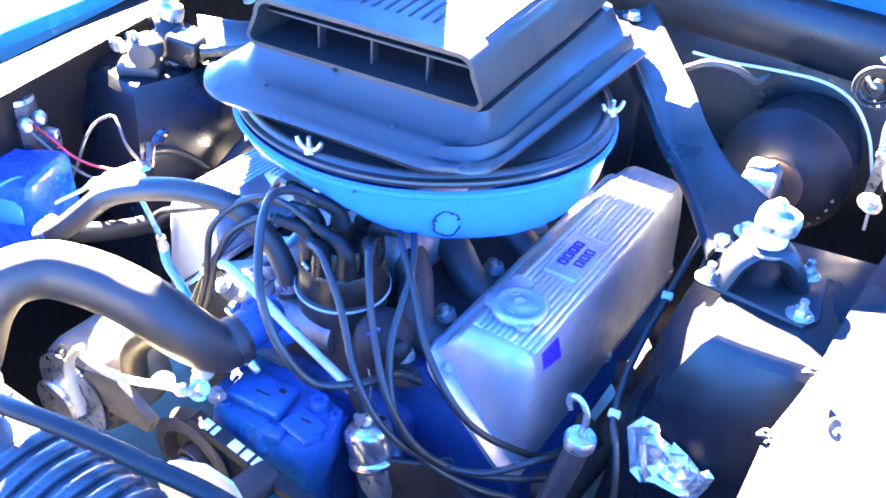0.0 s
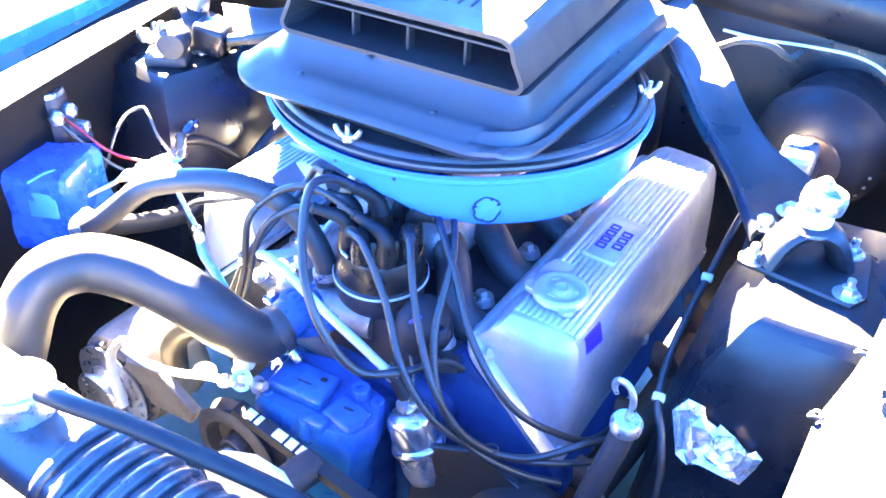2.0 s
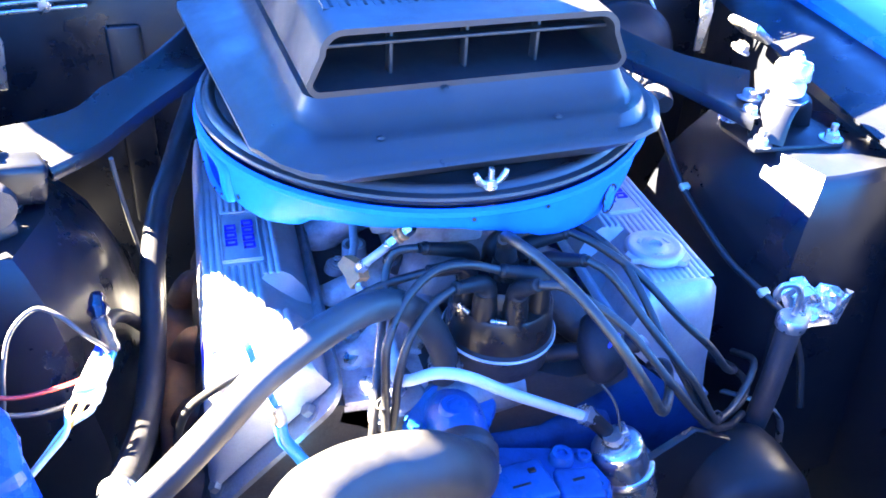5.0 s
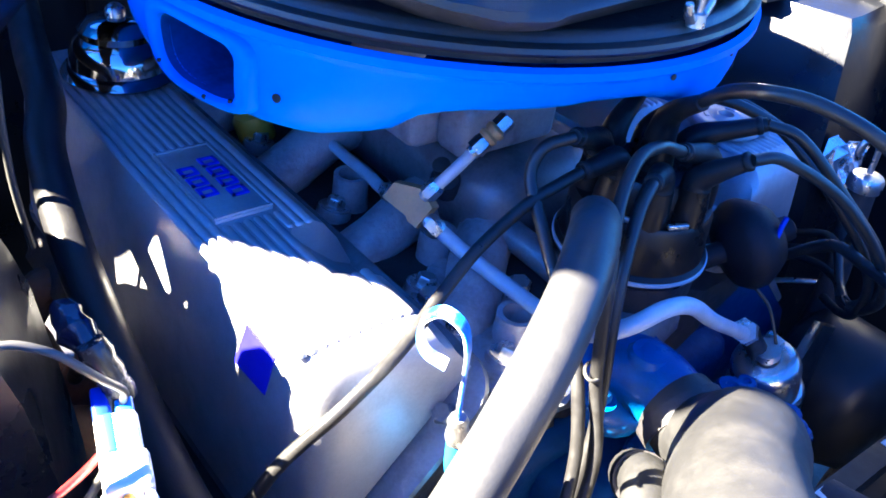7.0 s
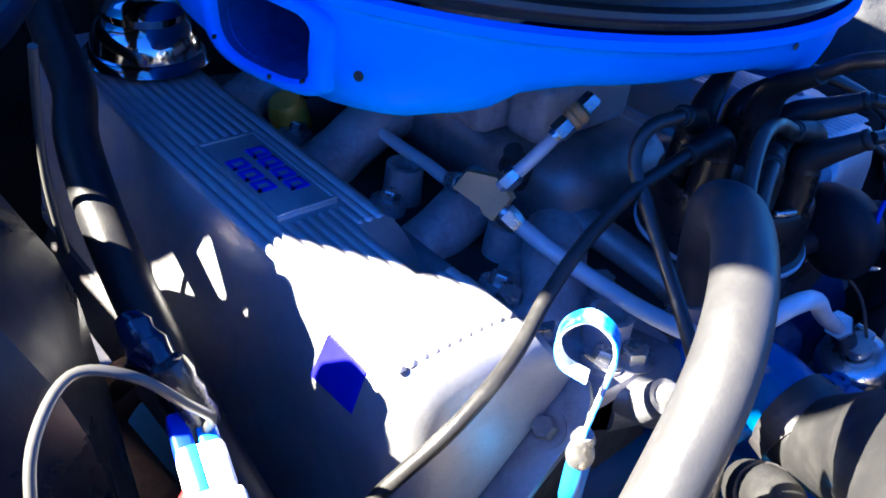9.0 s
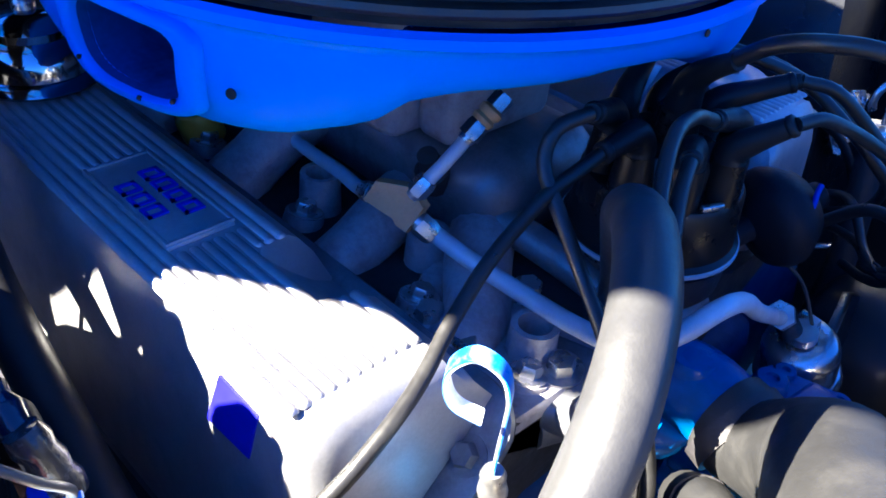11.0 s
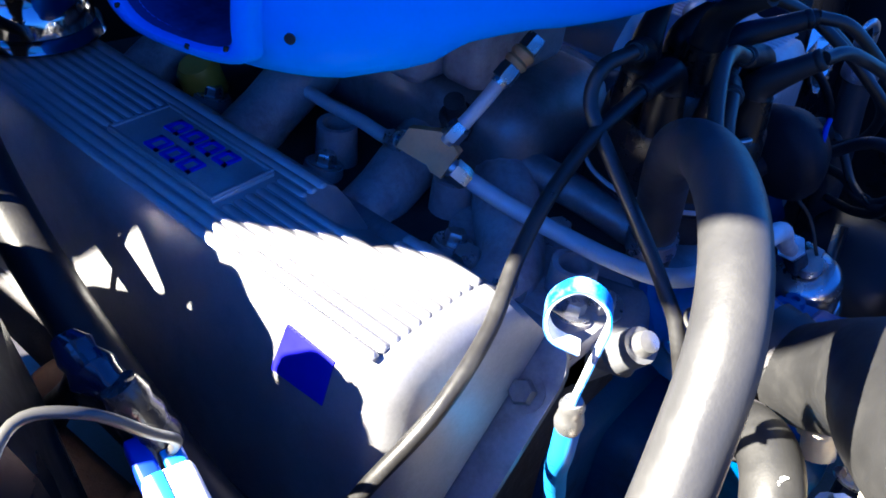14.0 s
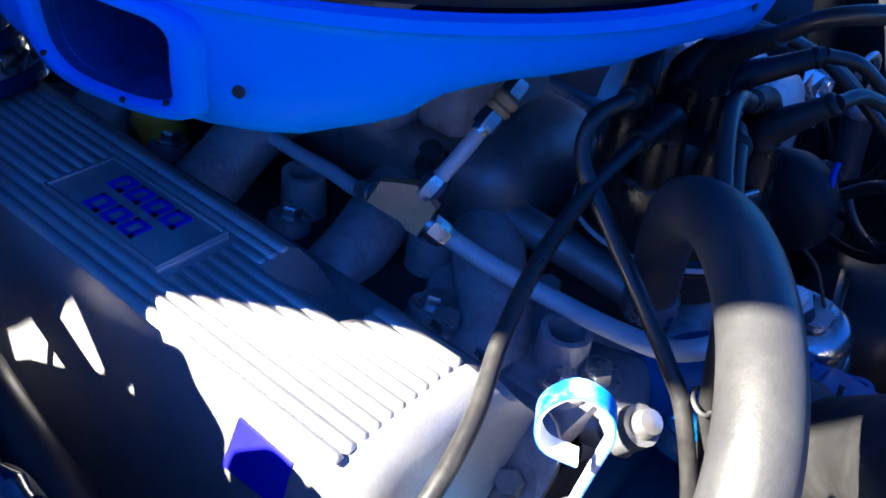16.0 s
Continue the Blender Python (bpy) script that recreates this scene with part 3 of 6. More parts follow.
    for ox, oy, w, l in ((-0.0208, 0, 0.0024, 0.098), (0.0208, 0, 0.0024, 0.098), (0, -0.0478, 0.0400, 0.0024), (0, 0.0478, 0.0400, 0.0024)):
        part("plate_border", box((w, l, 0.0018), Matrix.Translation((s * (0.2285 + ox), (plate_a + plate_b) / 2 + oy, 0.7530)), 0.0005), CAST_ALU, tag)
    for row, (dx, count) in enumerate(((-0.009, 4), (0.010, 3))):
        for k in range(count):
            yy = (plate_a + plate_b) / 2 + (k - (count - 1) / 2) * 0.0150 * s * -1
            bm = bmesh.new()
            for ox, oy, w, l in ((0, -0.0045, 0.0128, 0.0026), (0, 0.0045, 0.0128, 0.0026), (-0.0052, 0, 0.0024, 0.0090), (0.0052, 0, 0.0024, 0.0090)):
                box((w, l, 0.0016), Matrix.Translation((s * (0.2285 + dx) + ox, yy + oy + 0.25 * ox, 0.7531)), 0, bm)
            part("lettering_bar", bm, DECAL_BLUE, tag, "blue raised block lettering", smooth=0)
    # square blue sticker on the outer side
    bm = bmesh.new()
    loft([[(s * (0.2800 - 0.153 * (z - 0.70) + t), y0 + 0.048 + dy, z) for dy, z in (((-0.032, 0.716), (0.012, 0.706), (0.004, 0.738), (-0.034, 0.739)) if s > 0 else ((-0.025, 0.708), (0.012, 0.706), (0.005, 0.738), (-0.028, 0.737)))] for t in (-0.002, 0.0007)], bm)
    part("sticker", bm, DECAL_BLUE, root, "plain dark blue square sticker", smooth=0)
    # gasket flange, sloping outwards, and its bolts
    m = Matrix((((s * 0.7071, 0, s * 0.7071, 0)), (0, 1, 0, 0), (-0.7071, 0, 0.7071, 0), (0, 0, 0, 1)))
    fl = []
    a, b = y0 - (0.045 if s > 0 else 0.047), y1 + 0.052
    for cx, cy, q in ((0.060, b - 0.03, 0), (-0.074, b - 0.03, 1), (-0.074, a + 0.03, 2), (0.060, a + 0.03, 3)):
        for k in range(6):
            t = math.pi / 2 * (q + k / 5)
            fl.append((cx + 0.028 * math.cos(t), cy + 0.03 * math.sin(t)))
    base = Matrix.Translation((s * 0.2205, 0, 0.6370)) @ m
    thick = 0.010 if s > 0 else 0.008
    # Passenger's flange and bolts are dimmed for the shade they lie in.
    part("flange", plate(fl, base, thick, bevel=0.03), CAST_ALU if s > 0 else DIMMED_CAST, root, "" if s > 0 else "cast flange dimmed for the shade on it")
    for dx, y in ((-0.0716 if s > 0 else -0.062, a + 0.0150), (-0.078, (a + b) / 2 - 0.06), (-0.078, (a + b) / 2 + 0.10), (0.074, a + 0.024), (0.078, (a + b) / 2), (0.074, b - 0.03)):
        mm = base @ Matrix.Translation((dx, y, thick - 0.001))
        part("flange_bolt", hex_bolt(mm, 0.0078, 0.007), CAST_ALU if s > 0 else DIMMED_CAST, root)
    return root


valve_cover(1, -0.290, 0.150, "under the oil filler cap")
valve_cover(-1, -0.307, 0.130, "half in bright sun")

# oil filler cap
cap = thing("oil_filler_cap", "silver twist-on oil filler cap with finger tab on the valve cover", "oil cap", (0.222, -0.238, 0.752))
m = Matrix.Translation((0.222, -0.238, 0.752))
bm = turned([(0.0001, 0), (0.031, 0), (0.0345, 0.003), (0.0345, 0.007), (0.031, 0.0105), (0.027, 0.0115), (0.024, 0.010), (0.013, 0.010), (0.010, 0.0125), (0.0075, 0.0125), (0.0065, 0.008), (0.0001, 0.008)], m, 40)
part("cap", bm, CAST_ALU, cap)
for a in (200, -50):
    mm = m @ pose(0, 0, 0, 0, 0, a)
    part("tab", plate([(0.030, -0.012), (0.041, -0.007), (0.041, 0.004), (0.031, 0.012)], mm @ Matrix.Translation((0, 0, 0.002)), 0.006, bevel=0.1), CAST_ALU, cap)
for k in range(3):
    mm = m @ pose(0, 0, 0, 0, 0, 20 + 120 * k)
    part("raised_mark", box((0.004, 0.010, 0.0012), mm @ Matrix.Translation((0.018, 0, 0.0105)), 0.0004), CAST_ALU, cap)

# crankcase breather at the back of the passenger's cover
breather = thing("breather_cap", "shiny chrome crankcase breather cap on the valve cover", "breather cap", (-0.215, 0.075, 0.752))
m = Matrix.Translation((-0.215, 0.075, 0.752))
part("base_ring", turned([(0.0001, 0), (0.045, 0), (0.048, 0.003), (0.045, 0.007), (0.041, 0.010), (0.0001, 0.010)], m, 40), CHROME, breather)
part("dome", turned([(0.041, 0.008), (0.0395, 0.020), (0.035, 0.030), (0.030, 0.034), (0.031, 0.040), (0.024, 0.047), (0.012, 0.050), (0.0001, 0.050)], m, 40), CHROME, breather)
part("knob", turned([(0.0001, 0.048), (0.008, 0.048), (0.008, 0.056), (0.004, 0.06), (0.0001, 0.06)], m, 16), ZINC, breather)

# exhaust manifolds under the covers
for s in (-1, 1):
    man = thing("exhaust_manifold", "rusty brown cast iron exhaust manifold beside the head", "exhaust manifold", (s * 0.31, -0.08, 0.45))
    part("collector", sweep([(s * 0.31, -0.30, 0.50), (s * 0.325, -0.1, 0.49), (s * 0.325, 0.1, 0.47), (s * 0.30, 0.2, 0.38)], 0.026, 12), RUST, man)
    for y in (-0.28, -0.16, -0.03, 0.10):
        part("runner", sweep([(s * 0.265, y, 0.53), (s * 0.30, y, 0.535), (s * 0.32, y + 0.01, 0.50)], 0.02, 10), RUST, man)

# ---- air cleaner with shaker scoop ----
AC = Vector((-0.02, -0.093, 0.0))
SEAM = 0.897
cleaner = thing("air_cleaner", "round blue air cleaner pan with black shaker scoop lid", "air cleaner", (AC.x, AC.y, 0.80))


def pan_drop(a):
    """Depth of the pan's side at the bearing a (degrees, 0 towards the driver, 270 to the front)."""
    a = a % 360
    keys = ((0, 0.086), (140, 0.080), (180, 0.074), (203, 0.076), (211, 0.074), (219, 0.066), (224, 0.058), (231, 0.042), (236, 0.038),
            (248, 0.035), (256, 0.031), (264, 0.032), (273, 0.040), (285, 0.056), (291, 0.067), (300, 0.075), (312, 0.081), (336, 0.086), (360, 0.086))
    for (a0, d0), (a1, d1) in zip(keys, keys[1:]):
        if a0 <= a <= a1:
            t = (a - a0) / (a1 - a0)
            t = t * t * (3 - 2 * t)
            return d0 + (d1 - d0) * t
    return 0.062


def swell(a):
    """The pan bulges slightly towards the driver's side; a in radians."""
    return 1 + 0.045 * max(0.0, math.cos(a) - 0.66) / 0.34


seg = 96
INLET = (181, 205)
prof = ((0.2385, 0.0), (0.243, -0.002), (0.243, -0.007), (0.2375, -0.010), (0.2365, -0.014))
rings = []
for r, z in prof:
    rings.append([Vector((AC.x + r * swell(a) * math.cos(a), AC.y + r * math.sin(a), SEAM + z)) for a in (2 * math.pi * j / seg for j in range(seg))])
for f, r in ((0.35, 0.2345), (0.6, 0.231), (0.80, 0.226), (0.92, 0.219), (1.0, 0.207), (1.0, 0.12)):
    ring = []
    for j in range(seg):
        a = 2 * math.pi * j / seg
        d = pan_drop(math.degrees(a))
        ring.append(Vector((AC.x + r * swell(a) * math.cos(a), AC.y + r * math.sin(a), SEAM - 0.014 - (d - 0.014) * f)))
    rings.append(ring)
bm = bmesh.new()
vs = [[bm.verts.new(p) for p in ring] for ring in rings]
for i, (a, b) in enumerate(zip(vs, vs[1:])):
    for j in range(seg):
        mid = 360 * (j + 0.5) / seg
        if i in (4, 5, 6) and INLET[0] + 3 < mid < INLET[1] - 3:
            continue
        bm.faces.new((a[j], a[(j + 1) % seg], b[(j + 1) % seg], b[j]))
pan = part("pan", bm, PAN_BLUE, cleaner, "bright blue painted steel pan", smooth=50)


def on_pan(a, z, out=0.0):
    a = radians(a)
    f = (SEAM - z) / 0.09
    r = 0.2375 - 0.012 * f * f + out
    return Vector((AC.x + r * math.cos(a), AC.y + r * math.sin(a), z))


# the rolled lip of the intake opening and the dusty duct behind it, darkened for shade
corners = []
for k in range(40):
    t = 2 * math.pi * k / 40
    c, s_ = math.cos(t), math.sin(t)
    e = 0.6
    pinch = 1.0 - 0.09 * math.exp(-(((math.degrees(t) + 188) % 360 - 180) / 20) ** 2)
    high = 1.0 - 0.08 * math.exp(-((math.degrees(t) - 75) / 20) ** 2)
    corners.append((193.2 + 8.8 * math.copysign(abs(c) ** e, c) * pinch, 0.8595 + 0.0220 * math.copysign(abs(s_) ** e, s_) * high))


def inlet_ring(q, out):
    return [on_pan(193.2 + (a - 193.2) * q, 0.8595 + (z - 0.8595) * (1 + (q - 1) * 0.8), out) for a, z in corners]


part("inlet_lip", loft([inlet_ring(q, out) for q, out in ((1.42, -0.002), (1.36, 0.0035), (1.20, 0.0050), (1.06, 0.0048), (1.0, 0.0025), (0.985, -0.006))], caps=False), PAN_BLUE, pan, "rolled blue lip of the air inlet", smooth=60)
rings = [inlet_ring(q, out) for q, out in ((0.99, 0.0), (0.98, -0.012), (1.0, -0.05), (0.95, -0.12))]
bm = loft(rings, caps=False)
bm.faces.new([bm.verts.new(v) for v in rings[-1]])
part("inlet_duct", bm, DUCT_BLUE, pan, "dusty inside of the air inlet, darkened for its shade", smooth=60)
for k, (a, z) in enumerate(((184.5, 0.845), (200.5, 0.842), (195.0, 0.8365))):
    part("inlet_scuff", box((0.004, 0.0016, 0.0025), Matrix.Translation(on_pan(a, z, 0.0045)) @ pose(0, 0, 0, 0, 20 * k, a - 180), 0.0006), SLOT_BLACK, pan, "dark chipped spot")
# pressed seal over a blanked hole on the front, and a small side hole
c = on_pan(311, 0.853, 0.001)
out = Vector((math.cos(radians(311)), math.sin(radians(311)), 0.08)).normalized()
m = Matrix.Translation(c) @ out.to_track_quat("Z", "Y").to_matrix().to_4x4()
ring = [m @ Vector(((0.0152 + 0.0009 * math.sin(5 * t + 1) + 0.0006 * math.sin(11 * t)) * math.cos(t), (0.0152 + 0.0008 * math.sin(4 * t)) * math.sin(t), 0.0006)) for t in (0.35 + 5.75 * q / 40 for q in range(41))]
part("blanking_ring", sweep(ring, 0.0011, 6, 2), SLOT_BLACK, pan, "thin dark broken ring round a blanked hole")
part("blanking_disc", turned([(0.0001, 0), (0.0142, 0), (0.0130, 0.0008), (0.0001, 0.0012)], m, 28), PAN_BLUE, pan)
for a in (25, 70, 160, 250):
    mm = m @ pose(0, 0, 0, 0, 0, a)
    part("ring_nick", box((0.0040, 0.0022, 0.0012), mm @ Matrix.Translation((0.0138, 0, 0.0010)), 0.0003), SLOT_BLACK, pan)
for a, z, r in ((208.2, 0.8535, 0.0028), (268, 0.884, 0.002), (286, 0.884, 0.002)):
    c = on_pan(a, z, 0.0006)
    o = Vector((math.cos(radians(a)), math.sin(radians(a)), 0))
    part("small_hole", turned([(0.0001, 0), (r, 0), (r, 0.0008), (0.0001, 0.0008)], Matrix.Translation(c) @ o.to_track_quat("Z", "Y").to_matrix().to_4x4(), 12), LID_BLACK, pan, "small dark hole")

# lid: rolled dark rim and worn flat ring
m = Matrix.Translation((AC.x, AC.y, SEAM))
bm = turned([(0.220, 0.000), (0.2330, 0.000), (0.2335, 0.0045), (0.2385, 0.0055), (0.2402, 0.0080), (0.2392, 0.0108), (0.2350, 0.0122), (0.2325, 0.0118), (0.2310, 0.0138), (0.2292, 0.0168), (0.2255, 0.0178), (0.2215, 0.0160), (0.2190, 0.0135), (0.214, 0.0140), (0.19, 0.0175), (0.10, 0.018), (0.0001, 0.018)], m, 96)
for v in bm.verts:
    v.co.x = AC.x + (v.co.x - AC.x) * swell(math.atan2(v.co.y - AC.y, v.co.x - AC.x))
lid = part("lid", bm, LID_BLACK, cleaner, "worn black lid with rust-marked rim")

# flared rubber and plastic base of the scoop
SC = pose(-0.009, -0.247, 0.0, 0, 0, 4.5)        # the middle of the scoop's front, turned a little


def base_outline(w, front, back, corner, z, left=0.0, flare=0.0):
    """A rounded outline, wider towards the back by flare."""
    pts = []
    for cx, cy, q in ((w - corner, back - corner, 0), (-w + corner - left, back - corner, 1), (-w + corner - left, front + corner, 2), (w - corner, front + corner, 3)):
        for k in range(13):
            t = math.pi / 2 * (q + k / 12)
            x, y = cx + corner * math.cos(t), cy + corner * math.sin(t)
            pts.append(SC @ Vector((x + math.copysign(flare, x) * min(1.0, max(0.0, y + 0.03) / 0.20), y, z)))
    return pts


def wavy(pts, amount):
    return [p + Vector((0, 0, amount * noise.noise(p * 16) + amount * 0.6 * noise.noise(p * 41))) for p in pts]



def folded(pts, depth):
    return [p + Vector((0, 0, depth * min(1.0, max(0.0, (p.x - 0.09) / 0.06)))) for p in pts]


skirt = [wavy(base_outline(0.170, -0.050, 0.428, 0.07, 0.9165, 0.0, 0.02), 0.003),
         wavy(base_outline(0.184, -0.066, 0.434, 0.075, 0.929, 0.006, 0.025), 0.007),
         wavy(base_outline(0.192, -0.072, 0.439, 0.072, 0.9365, 0.010, 0.032), 0.008),
         wavy(base_outline(0.192, -0.070, 0.438, 0.070, 0.9405, 0.010, 0.032), 0.008),
         wavy(base_outline(0.186, -0.062, 0.434, 0.066, 0.9435, 0.008, 0.026), 0.006),
         folded(wavy(base_outline(0.1815, -0.052, 0.432, 0.060, 0.9470, 0.006, 0.020), 0.004), -0.008),
         folded(wavy(base_outline(0.1760, -0.044, 0.43, 0.056, 0.9500, 0.004, 0.015), 0.003), 0.0025),
         folded(wavy(base_outline(0.170, -0.032, 0.43, 0.050, 0.9530, 0.0, 0.010), 0.002), -0.004),
         wavy(base_outline(0.165, -0.018, 0.425, 0.036, 0.9560, 0.0, 0.004), 0.0015),
         base_outline(0.160, -0.007, 0.42, 0.024, 0.9660),
         base_outline(0.156, 0.000, 0.41, 0.018, 0.9760),
         base_outline(0.10, 0.06, 0.28, 0.018, 0.9755)]
base = part("scoop_base", loft(skirt), BLACK_PLASTIC, cleaner, "wavy black rubber and plastic scoop base", smooth=50)
for x, y, z in ((-0.10, -0.038, 0.952), (0.07, -0.036, 0.952), (-0.03, -0.003, 0.976)):
    part("dimple", turned([(0.0001, 0), (0.004, 0), (0.003, 0.0015), (0.0001, 0.002)], SC @ Matrix.Translation((x, y, z)), 10), LID_BLACK, base)

# scoop: hollow shell, open at the front, with grille bars and louvred top
W, L, Z0, Z1 = 0.155, 0.39, 0.976, 1.036


def shell_ring(y, t, lift=0.0, w=W):
    z1 = Z1 + lift
    out = []
    for cx, cz, r, q in ((w - 0.034, z1 - 0.022, 0.022, 0), (-w + 0.034, z1 - 0.022, 0.022, 1), (-w + 0.013, Z0 + 0.013, 0.013, 2), (w - 0.013, Z0 + 0.013, 0.013, 3)):
        for k in range(7):
            a = math.pi / 2 * (q + k / 6)
            out.append((cx + (r - t) * math.cos(a), cz + (r - t) * math.sin(a)))
    return [SC @ Vector((x, y, z)) for x, z in out]


bm = bmesh.new()
outer = [shell_ring(0.0, 0.0), shell_ring(0.10, 0.0, 0.006), shell_ring(0.24, 0.0, 0.010), shell_ring(L, 0.0, 0.006, 0.150), shell_ring(L + 0.012, 0.0115, -0.004, 0.146)]
inner = [shell_ring(0.0, 0.0055), shell_ring(0.05, 0.0055, 0.003), shell_ring(0.14, 0.008, 0.004), shell_ring(0.15, 0.0115)]
vo = [[bm.verts.new(p) for p in r] for r in outer]
vi = [[bm.verts.new(p) for p in r] for r in inner]
n = len(vo[0])
for rows in (vo, vi):
    for a, b in zip(rows, rows[1:]):
        for j in range(n):
            bm.faces.new((a[j], a[(j + 1) % n], b[(j + 1) % n], b[j]))
for j in range(n):
    bm.faces.new((vo[0][j], vo[0][(j + 1) % n], vi[0][(j + 1) % n], vi[0][j]))
bm.faces.new(vo[-1])
bm.faces.new(vi[-1])
scoop = part("scoop", bm, BLACK_PLASTIC, cleaner, "dusty black plastic shaker scoop", smooth=40)
part("grille_bar", box((2 * W - 0.030, 0.010, 0.0035), SC @ Matrix.Translation((0, 0.022, 1.015)), 0.001), BLACK_PLASTIC, scoop)
for x in (-0.072, 0.0, 0.072):
    part("grille_post", box((0.0035, 0.014, Z1 - Z0 - 0.008), SC @ Matrix.Translation((x, 0.034, (Z0 + Z1) / 2)), 0.001), BLACK_PLASTIC, scoop)
# louvre slots: raised lips beside dark slits
for k in range(17):
    x = -0.124 + 0.0155 * k
    bm = bmesh.new()
    sec = ((-0.0050, -0.004), (-0.0042, 0.0010), (0.0010, 0.0006), (0.0030, -0.004))
    loft([[SC @ Vector((x + dx, y, Z1 + lift + dz * q)) for dx, dz in sec] for y, lift, q in ((0.045, 0.0025, 0.3), (0.052, 0.003, 1), (0.10, 0.006, 1), (0.20, 0.0088, 1), (0.245, 0.0095, 0.4))], bm)
    part("louvre", bm, BLACK_PLASTIC, scoop)
    bm = bmesh.new()
    sec = ((0.0026, -0.004), (0.0026, 0.0007), (0.0052, 0.0007), (0.0052, -0.004))
    loft([[SC @ Vector((x + dx, y, Z1 + lift + dz)) for dx, dz in sec] for y, lift in ((0.048, 0.0029), (0.10, 0.006), (0.20, 0.0088), (0.242, 0.0097))], bm)
    part("slot", bm, SLOT_BLACK, scoop, "dark open slot")


def wing_nut(at, turn, root):
    m = Matrix.Translation(at) @ pose(0, 0, 0, 0, 0, turn)
    nut = part("wing_nut", turned([(0.0001, 0), (0.0065, 0), (0.0055, 0.008), (0.0001, 0.009)], m, 14), ZINC, root, "zinc plated wing nut")
    for s in (-1, 1):
        bm = sweep([m @ Vector((s * 0.004, 0, 0.004)), m @ Vector((s * 0.009, 0, 0.006)), m @ Vector((s * 0.0135, 0, 0.011)), m @ Vector((s * 0.0155, 0, 0.016))], [0.003, 0.0032, 0.0034, 0.0025], 8, 4)
        part("wing", bm, ZINC, nut)
    part("stud", turned([(0.0001, 0.008), (0.0028, 0.008), (0.0028, 0.019), (0.0001, 0.019)], m, 10), ZINC, nut)


wing_nut((-0.014, -0.325, 0.9125), 10, cleaner)
wing_nut((0.208, -0.020, 0.9125), 60, cleaner)
wing_nut((-0.225, 0.030, 0.9125), 100, cleaner)

# carburettor below the pan
carb = thing("carburettor", "grey metal carburettor below the air cleaner", "carburettor", (-0.02, -0.093, 0.765))
part("body", box((0.14, 0.15, 0.05), Matrix.Translation((-0.02, -0.093, 0.79)), 0.008), INTAKE_ALU, carb)
part("air_horn", turned([(0.07, 0), (0.065, 0.03), (0.0001, 0.03)], Matrix.Translation((-0.02, -0.093, 0.812)), 24), INTAKE_ALU, carb)
part("fuel_bowl", box((0.10, 0.035, 0.045), Matrix.Translation((-0.02, -0.185, 0.79)), 0.008), INTAKE_ALU, carb)
part("fuel_bowl", box((0.10, 0.035, 0.045), Matrix.Translation((-0.02, 0.0, 0.79)), 0.008), INTAKE_ALU, carb)

# ---- fuel line, tee and filter ----
line = thing("fuel_line", "pale steel fuel line with a brown brass tee", "fuel line", (-0.09, -0.29, 0.70))
out = Vector((-0.80, -0.42, 0.36)).normalized()
run = Vector((0.12, -0.90, -0.30))
run = (run - out * run.dot(out)).normalized()
side = out.cross(run)
TEE = Matrix(((run.x, side.x, out.x, -0.116), (run.y, side.y, out.y, -0.2045), (run.z, side.z, out.z, 0.750), (0, 0, 0, 1)))
form = [(-0.0175, -0.0108), (0.0, -0.0092), (0.0050, -0.0085), (0.0095, -0.0108), (0.0173, -0.0102), (0.0173, 0.0097), (0.0105, 0.0120), (0.0010, 0.0145), (-0.0090, 0.0090), (-0.0175, 0.0040)]
tee = part("tee_block", plate(form, TEE @ Matrix.Translation((0, 0, -0.007)), 0.014, bevel=0.04), BRASS, line, "dull brown brass tee block")


def flare_nut(a, b, r):
    """A bright hexagon nut with a collar, from a towards b."""
    way = (Vector(b) - Vector(a)).length
    nut = part("flare_nut", plate(hexagon(r), between(a, b), way, bevel=0.12), FILTER_STEEL, line, "bright hexagon flare nut")
    part("collar", turned([(0.0001, -0.0035), (r * 0.72, -0.0035), (r * 0.80, -0.001), (r * 0.80, 0.001), (0.0001, 0.001)], between(a, b), 18), FILTER_STEEL, nut)


flare_nut((-0.1132, -0.1795, 0.7422), (-0.1105, -0.1660, 0.7370), 0.0074)
flare_nut((-0.1105, -0.2150, 0.7600), (-0.1045, -0.2190, 0.7695), 0.0070)
flare_nut((-0.1110, -0.2200, 0.7405), (-0.1060, -0.2290, 0.7335), 0.0078)
flare_nut((-0.0815, -0.2262, 0.7945), (-0.0745, -0.2283, 0.8025), 0.0072)
part("pipe", sweep([(-0.114, -0.188, 0.744), (-0.110, -0.164, 0.736), (-0.102, -0.13, 0.731), (-0.095, -0.08, 0.725), (-0.085, -0.02, 0.725), (-0.06, 0.02, 0.75)], 0.0050, 10), LINE_STEEL, line)
part("pipe", sweep([(-0.112, -0.213, 0.757), (-0.104, -0.2195, 0.770), (-0.090, -0.224, 0.785), (-0.075, -0.228, 0.802)], 0.0046, 10), LINE_STEEL, line)
part("carburettor_fitting", turned([(0.0001, 0), (0.0070, 0), (0.0078, 0.003), (0.0062, 0.005), (0.0078, 0.007), (0.0078, 0.010), (0.0055, 0.012), (0.0001, 0.012)], between((-0.0745, -0.2283, 0.8025), (-0.066, -0.231, 0.811)), 18), BRASS, line, "brass inlet fitting")
part("inlet_nut", plate(hexagon(0.0070), between((-0.066, -0.231, 0.811), (-0.059, -0.233, 0.819)), 0.010, bevel=0.1), FILTER_STEEL, line)
